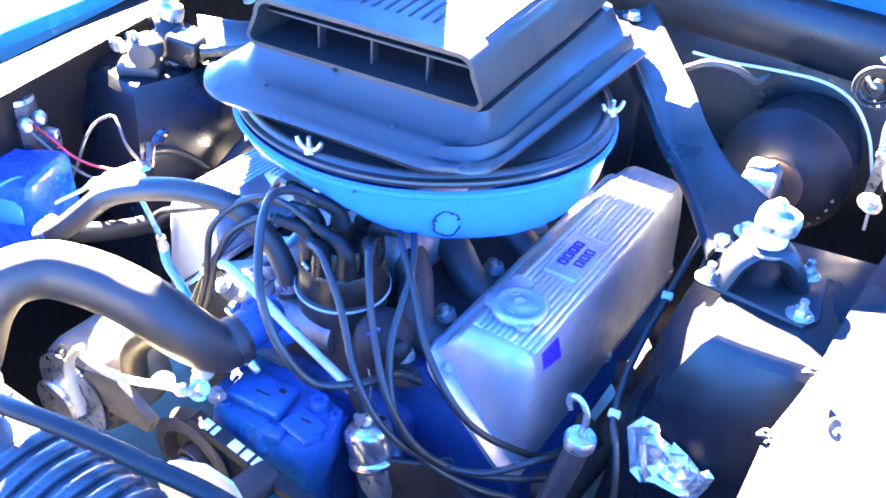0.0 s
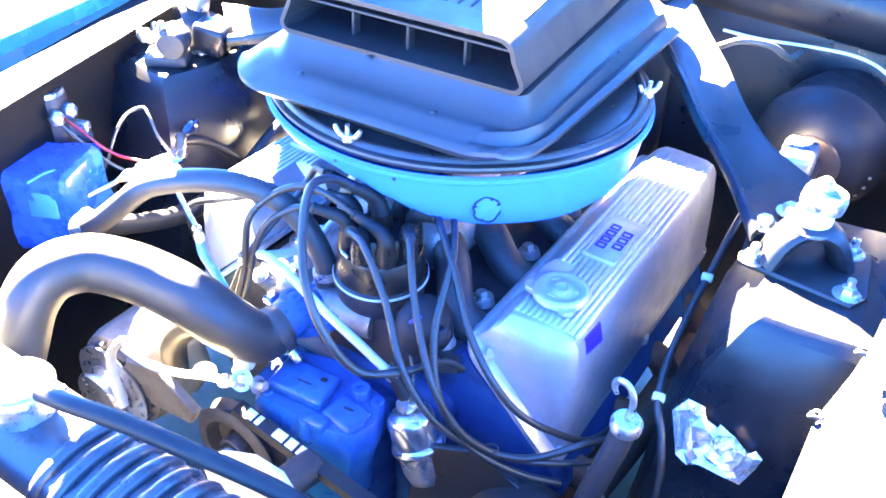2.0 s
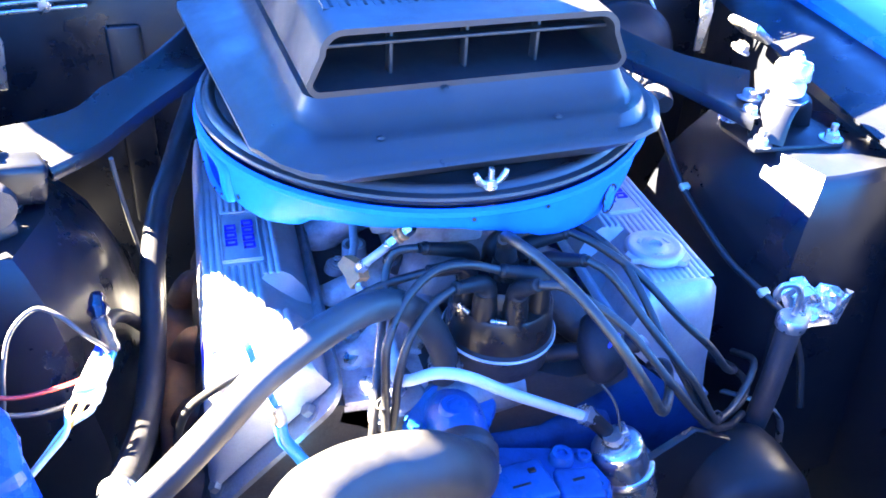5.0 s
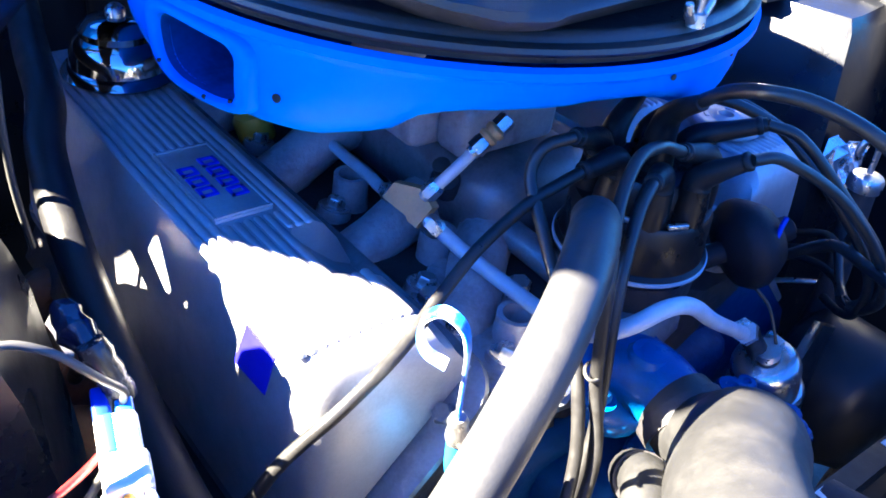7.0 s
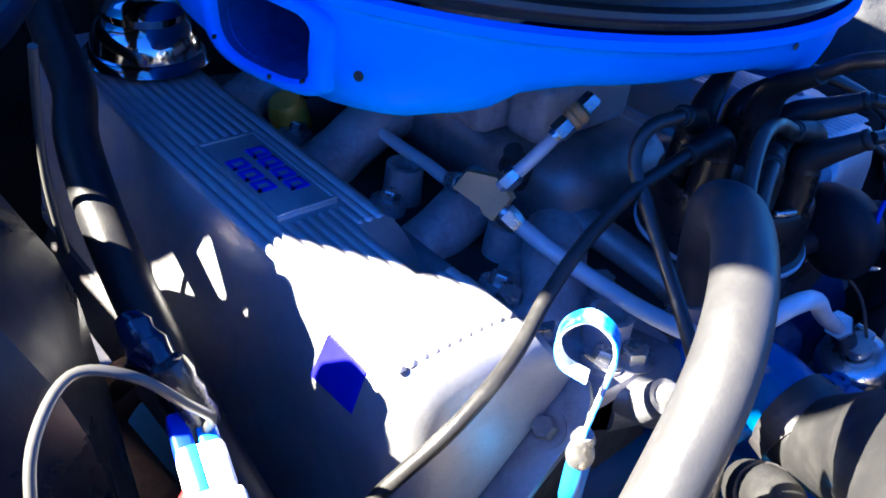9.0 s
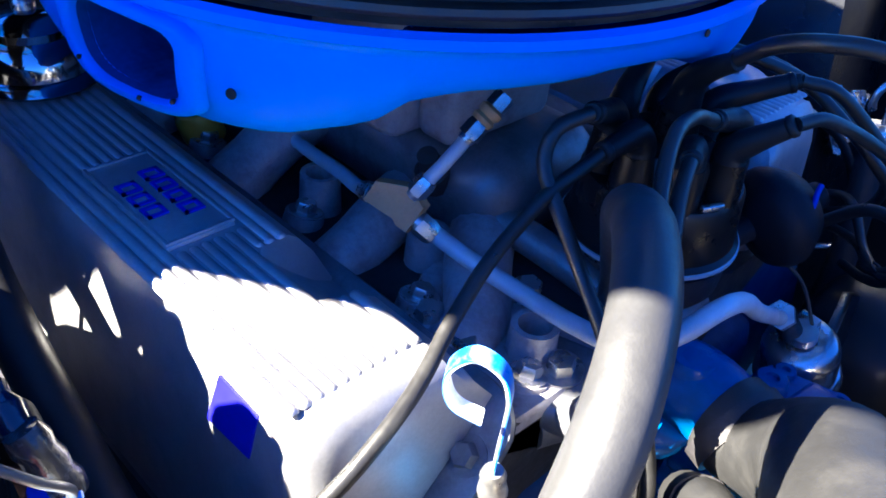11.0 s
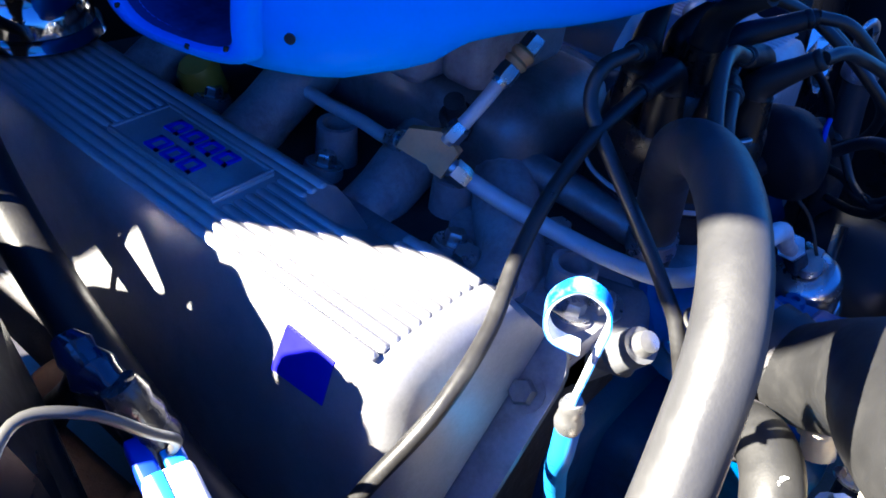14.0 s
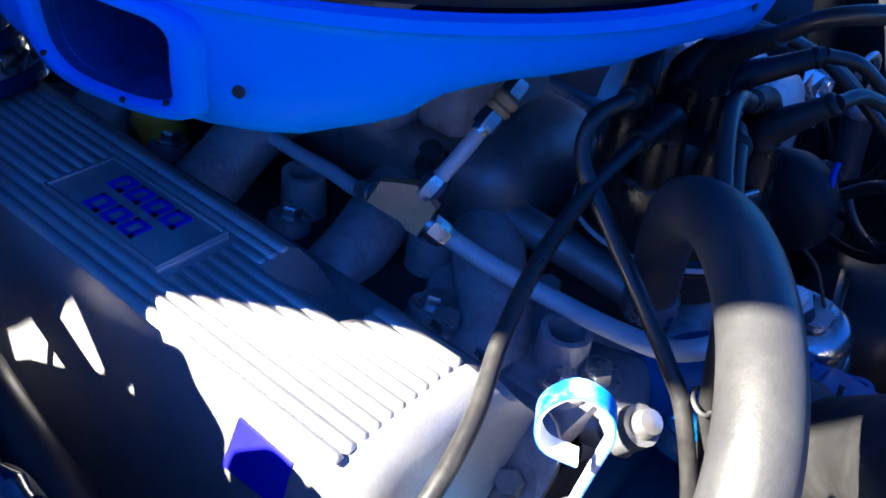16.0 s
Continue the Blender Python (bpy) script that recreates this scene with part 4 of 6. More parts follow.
part("pipe", sweep([(-0.105, -0.223, 0.735), (-0.100, -0.255, 0.728), (-0.095, -0.293, 0.724), (-0.098, -0.335, 0.729), (-0.104, -0.370, 0.742), (-0.097, -0.392, 0.760),
                    (-0.075, -0.402, 0.773), (-0.045, -0.402, 0.762), (0.0, -0.397, 0.728), (0.05, -0.391, 0.694), (0.088, -0.387, 0.669)], 0.0056, 12), LINE_STEEL, line)
part("line_nut", plate(hexagon(0.0105), between((0.084, -0.387, 0.674), (0.100, -0.386, 0.662)), 0.016, bevel=0.1), ZINC, line)
part("rubber_joint", sweep([(0.092, -0.387, 0.670), (0.105, -0.388, 0.655), (0.120, -0.391, 0.638)], 0.0088, 12), RUBBER, line)

fil = thing("fuel_filter", "shiny metal canister fuel filter below the fuel line", "fuel filter", (0.143, -0.398, 0.57))
m = between((0.122, -0.398, 0.637), (0.158, -0.402, 0.553))
part("canister", turned([(0.0001, 0), (0.016, 0.0), (0.024, 0.003), (0.0275, 0.008), (0.0285, 0.012), (0.0285, 0.040), (0.0318, 0.042), (0.0330, 0.046), (0.0318, 0.050), (0.0283, 0.052), (0.0278, 0.080), (0.025, 0.092), (0.012, 0.102), (0.0001, 0.102)], m, 44), FILTER_STEEL, fil)
part("hose_clamp", turned([(0.0088, -0.012), (0.0108, -0.012), (0.0108, -0.004), (0.0088, -0.004)], m, 18), ZINC, fil)
part("clamp_screw", box((0.016, 0.007, 0.007), m @ Matrix.Translation((0.004, 0.013, -0.008)), 0.0015), ZINC, fil)
part("nipple", turned([(0.0001, -0.004), (0.0075, -0.004), (0.009, 0.002), (0.0001, 0.004)], m, 18), ZINC, fil)

# ---- distributor ----
DX, DY = 0.016, -0.306
dist = thing("distributor", "large dark brown distributor cap with black boots", "distributor", (DX, DY, 0.60))
m = Matrix.Translation((DX, DY, 0))
part("shaft_housing", turned([(0.0001, 0.58), (0.030, 0.58), (0.032, 0.672), (0.042, 0.690), (0.0535, 0.706), (0.0545, 0.729), (0.0001, 0.729)], m, 40), DARK_IRON, dist)
part("cap", turned([(0.0555, 0.728), (0.0575, 0.730), (0.0575, 0.737), (0.0545, 0.739), (0.0535, 0.750), (0.0520, 0.772), (0.0500, 0.7755), (0.0375, 0.7765), (0.0360, 0.794), (0.0330, 0.799), (0.0001, 0.800)], m, 56), BROWN_CAP, dist, "dark brown bakelite cap")
part("cap_rim", turned([(0.0572, 0.7325), (0.0586, 0.733), (0.0586, 0.7355), (0.0572, 0.736)], m, 56), LINE_STEEL, dist, "pale worn edge of the cap")
for a in (203, 248):
    part("cap_ledge", box((0.004, 0.016, 0.004), m @ pose(0, 0, 0, 0, 0, a) @ Matrix.Translation((0.0490, 0, 0.7785)), 0.001), ZINC, dist, "bright worn ledge between the towers")
for k in range(8):
    mm = m @ pose(0, 0, 0, 0, 0, 45 * k)
    part("cap_tower", turned([(0.0001, 0.768), (0.0128, 0.768), (0.0124, 0.788), (0.0112, 0.796), (0.0108, 0.802), (0.0001, 0.802)], mm @ Matrix.Translation((0.0385, 0, 0)), 18), BROWN_CAP, dist)
part("centre_tower", turned([(0.0001, 0.798), (0.015, 0.798), (0.0125, 0.820), (0.0001, 0.820)], m, 20), BROWN_CAP, dist)
part("centre_boot", sweep([(DX, DY, 0.818), (DX - 0.003, DY - 0.004, 0.838), (DX - 0.010, DY - 0.016, 0.852), (DX - 0.018, DY - 0.034, 0.866)], [0.0115, 0.0092, 0.0070, 0.0054], 16), RUBBER, dist, "black rubber coil boot")


def boot(a, tip):
    """A right-angled boot on the tower at the bearing a, whose neck ends at tip."""
    c = Vector((DX + 0.0385 * math.cos(radians(a)), DY + 0.0385 * math.sin(radians(a)), 0.798))
    tip = Vector(tip)
    way = Vector((tip.x - c.x, tip.y - c.y, 0)).normalized()
    mid = c + Vector((0, 0, 0.018)) + way * 0.008
    bm = sweep([c, c + Vector((0, 0, 0.009)), mid, mid.lerp(tip, 0.45), mid.lerp(tip, 0.8), tip], [0.0108, 0.0100, 0.0086, 0.0070, 0.0063, 0.0050], 14, 5)
    body = part("boot", bm, RUBBER, dist, "black rubber plug boot")
    part("boot_ring", turned([(0.0056, 0), (0.0067, 0.001), (0.0067, 0.004), (0.0056, 0.005)], between(mid.lerp(tip, 0.82), tip), 16), RUBBER, body)
    return tuple(tip)


adv = between((0.062, -0.330, 0.708), (0.165, -0.372, 0.745))
part("vacuum_can", turned([(0.0001, -0.02), (0.009, -0.02), (0.009, 0.034), (0.032, 0.042), (0.037, 0.050), (0.037, 0.058), (0.034, 0.064), (0.026, 0.076), (0.011, 0.082), (0.010, 0.094), (0.006, 0.097), (0.0001, 0.097)], adv, 32), BOOSTER_BLACK, dist, "dark round vacuum advance can")


def wire(points, label, radius=0.0042, mat=None, name="spark_plug_wire", group="spark plug wires"):
    return tagged(part(name, sweep(points, radius, 12, 7), mat or WIRE), label, "wire", group)


wire([(DX - 0.016, DY - 0.030, 0.864), (-0.006, -0.358, 0.882), (-0.008, -0.385, 0.893), (0.002, -0.412, 0.894), (0.024, -0.446, 0.880), (0.052, -0.478, 0.848), (0.082, -0.488, 0.803), (0.112, -0.474, 0.757), (0.142, -0.435, 0.742), (0.160, -0.395, 0.735), (0.168, -0.36, 0.70)],
     "thick black coil wire looping over the distributor", 0.0047, name="coil_wire", group="")
DRIVER = "black spark plug wire running to the driver's side"
wire([boot(270, (0.024, -0.372, 0.834)), (0.050, -0.382, 0.832), (0.098, -0.410, 0.802), (0.140, -0.438, 0.752), (0.182, -0.440, 0.700), (0.222, -0.412, 0.655), (0.272, -0.380, 0.640), (0.318, -0.338, 0.655), (0.335, -0.28, 0.62)], DRIVER)
wire([boot(0, (0.084, -0.345, 0.834)), (0.100, -0.366, 0.828), (0.130, -0.398, 0.790), (0.172, -0.428, 0.738), (0.208, -0.424, 0.682), (0.245, -0.396, 0.642), (0.295, -0.364, 0.632), (0.330, -0.31, 0.61), (0.330, -0.22, 0.57)], DRIVER)
wire([boot(45, (0.086, -0.292, 0.832)), (0.106, -0.312, 0.828), (0.142, -0.342, 0.808), (0.178, -0.370, 0.772), (0.216, -0.384, 0.736), (0.248, -0.376, 0.696), (0.280, -0.352, 0.664), (0.312, -0.305, 0.625), (0.318, -0.20, 0.57)], DRIVER)
wire([boot(90, (0.056, -0.256, 0.830)), (0.088, -0.268, 0.832), (0.128, -0.326, 0.818), (0.150, -0.392, 0.770), (0.180, -0.424, 0.715), (0.214, -0.418, 0.660), (0.262, -0.392, 0.622), (0.305, -0.36, 0.60)], DRIVER)
PASS = "black spark plug wire running to the passenger's side"
wire([boot(180, (-0.064, -0.307, 0.814)), (-0.084, -0.307, 0.810), (-0.110, -0.307, 0.803), (-0.150, -0.311, 0.786), (-0.184, -0.319, 0.768), (-0.222, -0.334, 0.756), (-0.262, -0.340, 0.738), (-0.294, -0.330, 0.704), (-0.310, -0.31, 0.650), (-0.314, -0.27, 0.59)], "black spark plug wire lying over the valve cover")
wire([boot(135, (-0.070, -0.300, 0.838)), (-0.090, -0.294, 0.832), (-0.100, -0.297, 0.815), (-0.106, -0.318, 0.795), (-0.116, -0.348, 0.772), (-0.124, -0.374, 0.750), (-0.129, -0.391, 0.730), (-0.140, -0.412, 0.685), (-0.165, -0.425, 0.640), (-0.215, -0.42, 0.57)], PASS)
wire([boot(315, (-0.002, -0.3365, 0.829)), (-0.034, -0.340, 0.842), (-0.067, -0.348, 0.845), (-0.097, -0.364, 0.829), (-0.117, -0.384, 0.800), (-0.120, -0.393, 0.757), (-0.121, -0.399, 0.728), (-0.128, -0.418, 0.680), (-0.165, -0.432, 0.622), (-0.225, -0.43, 0.55)], PASS)
wire([boot(225, (-0.050, -0.352, 0.826)), (-0.072, -0.362, 0.818), (-0.096, -0.378, 0.796), (-0.108, -0.390, 0.760), (-0.112, -0.397, 0.730), (-0.122, -0.408, 0.685), (-0.150, -0.420, 0.635), (-0.18, -0.42, 0.60)], PASS)
for at, turn in (((-0.121, -0.394, 0.738), 25), ((0.235, -0.402, 0.652), 40)):
    mm = pose(*at, 20, 0, turn)
    bm = sweep([mm @ Vector((0.0085 * math.cos(a), 0.0052 * math.sin(a), 0)) for a in (math.pi / 5 * k for k in range(10))] + [mm @ Vector((0.0085, 0.0, 0))], 0.0012, 8, 3)
    tagged(part("cable_tie", bm, GREY_WIRE if at[0] < 0 else RUBBER), "narrow plastic tie round the plug wires", "cable tie")

# ---- hoses ----
hose = thing("radiator_hose", "large black rubber upper radiator hose, sunlit and dusty", "hose", (-0.15, -0.52, 0.70))
RH = [(-0.0495, -0.416, 0.690), (-0.056, -0.446, 0.690), (-0.077, -0.473, 0.722), (-0.110, -0.489, 0.752), (-0.149, -0.504, 0.770), (-0.180, -0.522, 0.784), (-0.205, -0.545, 0.794), (-0.219, -0.580, 0.794), (-0.223, -0.610, 0.770), (-0.218, -0.640, 0.725), (-0.21, -0.676, 0.685)]
part("tube", sweep(RH, [0.0285, 0.0300, 0.0325, 0.0335, 0.0335, 0.033, 0.032, 0.031, 0.030, 0.030, 0.030], 28, 10), HOSE_DARK, hose)
cm = between((-0.050, -0.422, 0.688), (-0.054, -0.440, 0.683))
band = part("clamp_band", turned([(0.0292, 0.000), (0.0312, 0.000), (0.0312, 0.012), (0.0292, 0.012)], cm @ Matrix.Translation((0, 0, -0.002)), 32), DARK_IRON, hose, "dark steel hose clamp")
part("clamp_screw", box((0.010, 0.024, 0.010), cm @ pose(0.0265, -0.022, 0.004, 0, 0, 40), 0.003), ZINC, band)

heat = thing("heater_hose", "black rubber heater hose, its sunlit run coloured grey", "hose", (-0.2, -0.3, 0.70))
HH = [(-0.047, -0.334, 0.700), (-0.050, -0.333, 0.735), (-0.070, -0.338, 0.778), (-0.100, -0.352, 0.815), (-0.140, -0.382, 0.838), (-0.184, -0.412, 0.840), (-0.227, -0.434, 0.826), (-0.264, -0.445, 0.793), (-0.302, -0.453, 0.758), (-0.328, -0.460, 0.738)]
# The sunlit run is coloured paler than the black return tube.
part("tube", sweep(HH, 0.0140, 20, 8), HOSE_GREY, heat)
elbow = part("elbow", sweep([(-0.322, -0.459, 0.741), (-0.336, -0.463, 0.735), (-0.346, -0.455, 0.733), (-0.348, -0.440, 0.733)], 0.0138, 16, 5), ZINC, heat, "bright metal elbow")
part("elbow_band", turned([(0.0140, 0), (0.0152, 0), (0.0152, 0.008), (0.0140, 0.008)], between((-0.348, -0.446, 0.733), (-0.347, -0.43, 0.733)), 20), ZINC, elbow)
part("return_tube", sweep([(-0.348, -0.442, 0.733), (-0.348, -0.40, 0.700), (-0.338, -0.30, 0.668), (-0.330, -0.20, 0.680), (-0.326, -0.112, 0.722), (-0.314, -0.038, 0.755), (-0.299, 0.0, 0.775), (-0.285, 0.07, 0.785), (-0.265, 0.16, 0.80), (-0.25, 0.25, 0.82), (-0.24, 0.362, 0.835)], 0.0138, 16, 6), RUBBER, heat)
part("hose_clamp", turned([(0.0142, 0), (0.0160, 0), (0.0160, 0.011), (0.0142, 0.011)], between((-0.0475, -0.3335, 0.712), (-0.050, -0.333, 0.735)), 24), ZINC, heat)
by = thing("bypass_hose", "short black bypass hose with faded white print", "hose", (-0.13, -0.46, 0.66))
part("tube", sweep([(-0.088, -0.425, 0.655), (-0.105, -0.442, 0.676), (-0.125, -0.458, 0.684), (-0.150, -0.472, 0.676), (-0.168, -0.482, 0.648), (-0.172, -0.485, 0.60)], 0.0165, 18, 6), HOSE_DARK, by)
part("hose_clamp", turned([(0.0168, 0), (0.0185, 0), (0.0185, 0.010), (0.0168, 0.010)], between((-0.096, -0.433, 0.664), (-0.105, -0.442, 0.676)), 20), DARK_IRON, by)
# white print on the bypass hose
words = bpy.data.curves.new("print", "FONT")
words.body, words.size, words.extrude, words.align_x = "U.S.A.", 0.0085, 0.0002, "CENTER"
carrier = new("print_carrier", words)
bm = bmesh.new()
bm.from_mesh(bpy.data.meshes.new_from_object(carrier))
bpy.data.objects.remove(carrier)
along, out = Vector((-0.80, -0.56, 0.0)).normalized(), Vector((-0.62, -0.20, 0.75))
out = (out - along * out.dot(along)).normalized()
up = out.cross(along)
at = Vector((-0.138, -0.4655, 0.680)) + out * 0.0172
bmesh.ops.transform(bm, verts=bm.verts, matrix=Matrix(((along.x, up.x, out.x, at.x), (along.y, up.y, out.y, at.y), (along.z, up.z, out.z, at.z), (0, 0, 0, 1))))
part("print", bm, WHITE_PAINT, by, "faded white hose print", smooth=0)
over = tagged(part("overflow_hose", sweep([(-0.035, -0.712, 0.842), (0.0, -0.708, 0.846), (0.05, -0.694, 0.842), (0.11, -0.676, 0.828), (0.18, -0.652, 0.802), (0.25, -0.64, 0.772), (0.34, -0.635, 0.74)], 0.0085, 12, 6), RUBBER),
              "thin black overflow hose over the radiator", "hose")

# ---- dipsticks ----
dip = thing("dipstick", "curled dipstick with a blue painted tube", "dipstick", (-0.215, -0.383, 0.60))
loop = spline([(-0.2165, -0.3812, 0.741), (-0.2215, -0.3850, 0.762), (-0.2275, -0.3900, 0.790), (-0.2320, -0.3930, 0.808), (-0.2345, -0.3900, 0.8195), (-0.2395, -0.3805, 0.8240), (-0.2440, -0.3730, 0.8165), (-0.2445, -0.3715, 0.8060), (-0.2425, -0.3755, 0.7965), (-0.2370, -0.3855, 0.7925)], 5)
across = Vector((0.80, 0.50, 0.33)).normalized()
faces = ([], [])
for i, q in enumerate(loop):
    way = (loop[min(i + 1, len(loop) - 1)] - loop[max(i - 1, 0)]).normalized()
    out = way.cross(across).normalized()
    w = across * (0.0030 + 0.0004 * min(1.0, max(0, i - 12) / 8))
    for rings, u, v in ((faces[0], 0.0010, 0.0), (faces[1], 0.0, -0.0008)):
        rings.append([q + w + out * u, q - w + out * u, q - w + out * v, q + w + out * v])
handle = part("handle", loft(faces[0]), STRIP_PAINT, dip, "curled flat handle with worn white paint", smooth=30)
part("inner_face", loft(faces[1]), STRIP_BLUE, handle, "light blue painted inner face", smooth=30)
part("collar", turned([(0.0001, 0), (0.0066, 0), (0.0072, 0.004), (0.0064, 0.009), (0.0050, 0.012), (0.0062, 0.016), (0.0046, 0.020), (0.0001, 0.020)], between((-0.2140, -0.3812, 0.722), (-0.2170, -0.3814, 0.742)), 18), ZINC, dip)
part("tube", sweep([(-0.2140, -0.3812, 0.726), (-0.2120, -0.381, 0.700), (-0.2000, -0.376, 0.670), (-0.180, -0.372, 0.62), (-0.17, -0.37, 0.55)], 0.0062, 12, 5), CYAN_PLASTIC, dip, "light blue tube")
dip = thing("filler_dipstick", "hooked dipstick handle on a silver filler cap", "dipstick", (0.352, -0.336, 0.60))
part("handle", sweep([(0.354, -0.333, 0.716), (0.3555, -0.332, 0.732), (0.3535, -0.331, 0.746), (0.345, -0.328, 0.7545), (0.334, -0.325, 0.752), (0.3305, -0.3235, 0.742), (0.334, -0.3245, 0.733)], 0.0042, 10, 6, flat=0.6), ZINC, dip)
part("cap", turned([(0.0001, 0), (0.0165, 0), (0.0172, 0.004), (0.0172, 0.011), (0.0150, 0.0145), (0.0001, 0.0155)], Matrix.Translation((0.354, -0.333, 0.699)), 28), ZINC, dip)
part("tube", sweep([(0.354, -0.333, 0.704), (0.350, -0.338, 0.67), (0.343, -0.346, 0.63), (0.335, -0.352, 0.58), (0.33, -0.35, 0.50)], 0.0135, 16, 5), DARK_IRON, dip)
part("bracket", sweep([(0.322, -0.30, 0.575), (0.330, -0.325, 0.588), (0.352, -0.345, 0.588), (0.372, -0.350, 0.565), (0.380, -0.352, 0.53)], 0.0065, 8, 5, flat=0.4), ZINC, dip, "bright bent bracket")

# ---- shock tower tops, braces, brake booster, hinges ----
def shock_mount(s, word):
    root = thing("shock_mount", f"shock absorber mount with bright bushings {word}", "shock mount", (s * 0.45, -0.11, 0.82), "shock mounts")
    m = Matrix.Translation((0.445, -0.108, 0.820) if s > 0 else (-0.497, -0.097, 0.820))
    tri_ = [(-0.060, -0.045), (0.060, -0.052), (0.072, -0.03), (0.060, 0.055), (-0.045, 0.065), (-0.068, 0.02)]
    part("base_plate", plate([(s * x, y) for x, y in tri_], m, 0.006, bevel=0.03), BLACK_BODY, root)
    part("arch", sweep([m @ Vector((s * -0.036, -0.028, 0.004)), m @ Vector((s * -0.026, -0.018, 0.035)), m @ Vector((s * -0.008, -0.006, 0.050)), m @ Vector((s * 0.016, 0.006, 0.042)), m @ Vector((s * 0.034, 0.02, 0.004))], [0.024, 0.024, 0.025, 0.024, 0.024], 12, 5, flat=0.5), BLACK_BODY, root)
    top = m @ Matrix.Translation((s * -0.006, -0.006, 0.050 if s > 0 else 0.030))
    if s < 0:
        part("gusset", box((0.052, 0.044, 0.044), pose(-0.438, -0.119, 0.847, 0, 12, 20), 0.008, seg=3), BLACK_BODY, root, "black folded gusset beside the mount")
    k = 0.84 if s > 0 else 0.74
    part("lower_washer", turned([(0.0001, 0), (0.025, 0), (0.026, 0.003), (0.0001, 0.005)], top, 26), ZINC, root)
    part("bushing", turned([(0.0001, 0.004), (0.020 * k, 0.004), (0.0235 * k, 0.010), (0.0235 * k, 0.019), (0.020 * k, 0.026), (0.0001, 0.026)], top, 26), WHITE_PLASTIC if s > 0 else GREY_WIRE, root, "pale rubber bushing")
    part("upper_washer", turned([(0.0001, 0.025), (0.0265 * k, 0.025), (0.0275 * k, 0.030), (0.0270 * k, 0.040), (0.0240 * k, 0.046), (0.0130 * k, 0.049), (0.0001, 0.049)], top @ pose(0, 0, 0, -8, 6, 0), 30), ZINC, root, "bright domed metal cup")
    part("nut", plate(hexagon(0.0095), top @ Matrix.Translation((0, 0, 0.047)), 0.010, bevel=0.1), ZINC, root)
    part("stud", turned([(0.0001, 0.050), (0.005, 0.050), (0.005, 0.060), (0.0001, 0.061)], top, 12), ZINC, root)
    for x, y in ((-0.048, -0.036), (0.052, -0.038), (0.040, 0.040), (-0.048, 0.036)):
        part("mount_bolt", hex_bolt(m @ Matrix.Translation((s * x, y, 0.006)), 0.0095, 0.009), ZINC, root)
        part("bolt_stud", turned([(0.0001, 0), (0.0045, 0), (0.0045, 0.012), (0.0001, 0.013)], m @ Matrix.Translation((s * x, y, 0.014)), 10), ZINC, root)
    return root


shock_mount(1, "on the driver's shock tower")
shock_mount(-1, "on the passenger's shock tower")
# solenoid-like clutter on the passenger's tower, added to shade the valve cover's side
sol = thing("solenoid_stand_in", "small dark solenoid-like clutter with bright terminals on the shock tower, placed for its shadow", "solenoid", (-0.455, -0.178, 0.82))
part("body", turned([(0.0001, 0), (0.021, 0), (0.023, 0.006), (0.023, 0.036), (0.019, 0.044), (0.0001, 0.046)], pose(-0.468, -0.160, 0.856, 90, 0, 35), 24), DARK_IRON, sol)
part("base", box((0.062, 0.045, 0.018), pose(-0.470, -0.180, 0.828, 0, 0, 35), 0.005), DARK_IRON, sol)
for x, y, z in ((-0.500, -0.196, 0.860), (-0.480, -0.202, 0.866), (-0.460, -0.190, 0.878)):
    part("terminal", turned([(0.0001, -0.012), (0.006, -0.012), (0.008, 0.0), (0.005, 0.010), (0.0001, 0.012)], pose(x, y, z, 30, 0, 35), 12), ZINC, sol)


def brace(s, word):
    root = thing("tower_brace", f"black pressed steel brace {word}", "brace", (s * 0.32, 0.05, 0.86), "tower braces")
    inner = [(0.070, 0.262), (0.120, 0.197), (0.170, 0.134), (0.213, 0.085), (0.262, 0.021), (0.302, -0.022), (0.335, -0.060), (0.362, -0.097 if s > 0 else -0.091), (0.388, -0.133) if s > 0 else (0.404, -0.122)]
    outer = [(0.125, 0.305), (0.172, 0.245), (0.216, 0.189), (0.258, 0.137), (0.300, 0.077), (0.335, 0.035), (0.362, 0.010), (0.396, -0.010 if s > 0 else -0.030), (0.438, -0.032) if s > 0 else (0.480, -0.052)]
    rows = []
    sec = ((0, -0.011), (-0.01, -0.002), (0.03, 0.003), (0.10, 0.003), (0.20, -0.004), (0.80, -0.004), (0.90, 0.003), (0.97, 0.003), (1.01, -0.002), (1, -0.011), (0.97, -0.011), (0.95, -0.007), (0.05, -0.007), (0.03, -0.011))
    for a, b in zip(spline([(*p, 0) for p in inner], 4), spline([(*p, 0) for p in outer], 4)):
        rows.append([Vector((s * q.x, q.y, 0.8785 + 0.2119 * q.y + up)) for q, up in ((a.lerp(b, u), up) for u, up in sec)])
    part("channel", loft(rows), BLACK_BODY, root, smooth=45)
    for x, y, z in ((0.394, -0.112, 0.852), (0.412, -0.080, 0.858), (0.112, 0.262, 0.931))[0 if s > 0 else 2:]:
        part("brace_bolt", hex_bolt(Matrix.Translation((s * x, y, z)), 0.010, 0.009), ZINC, root)


brace(1, "on the driver's side")
brace(-1, "on the passenger's side")

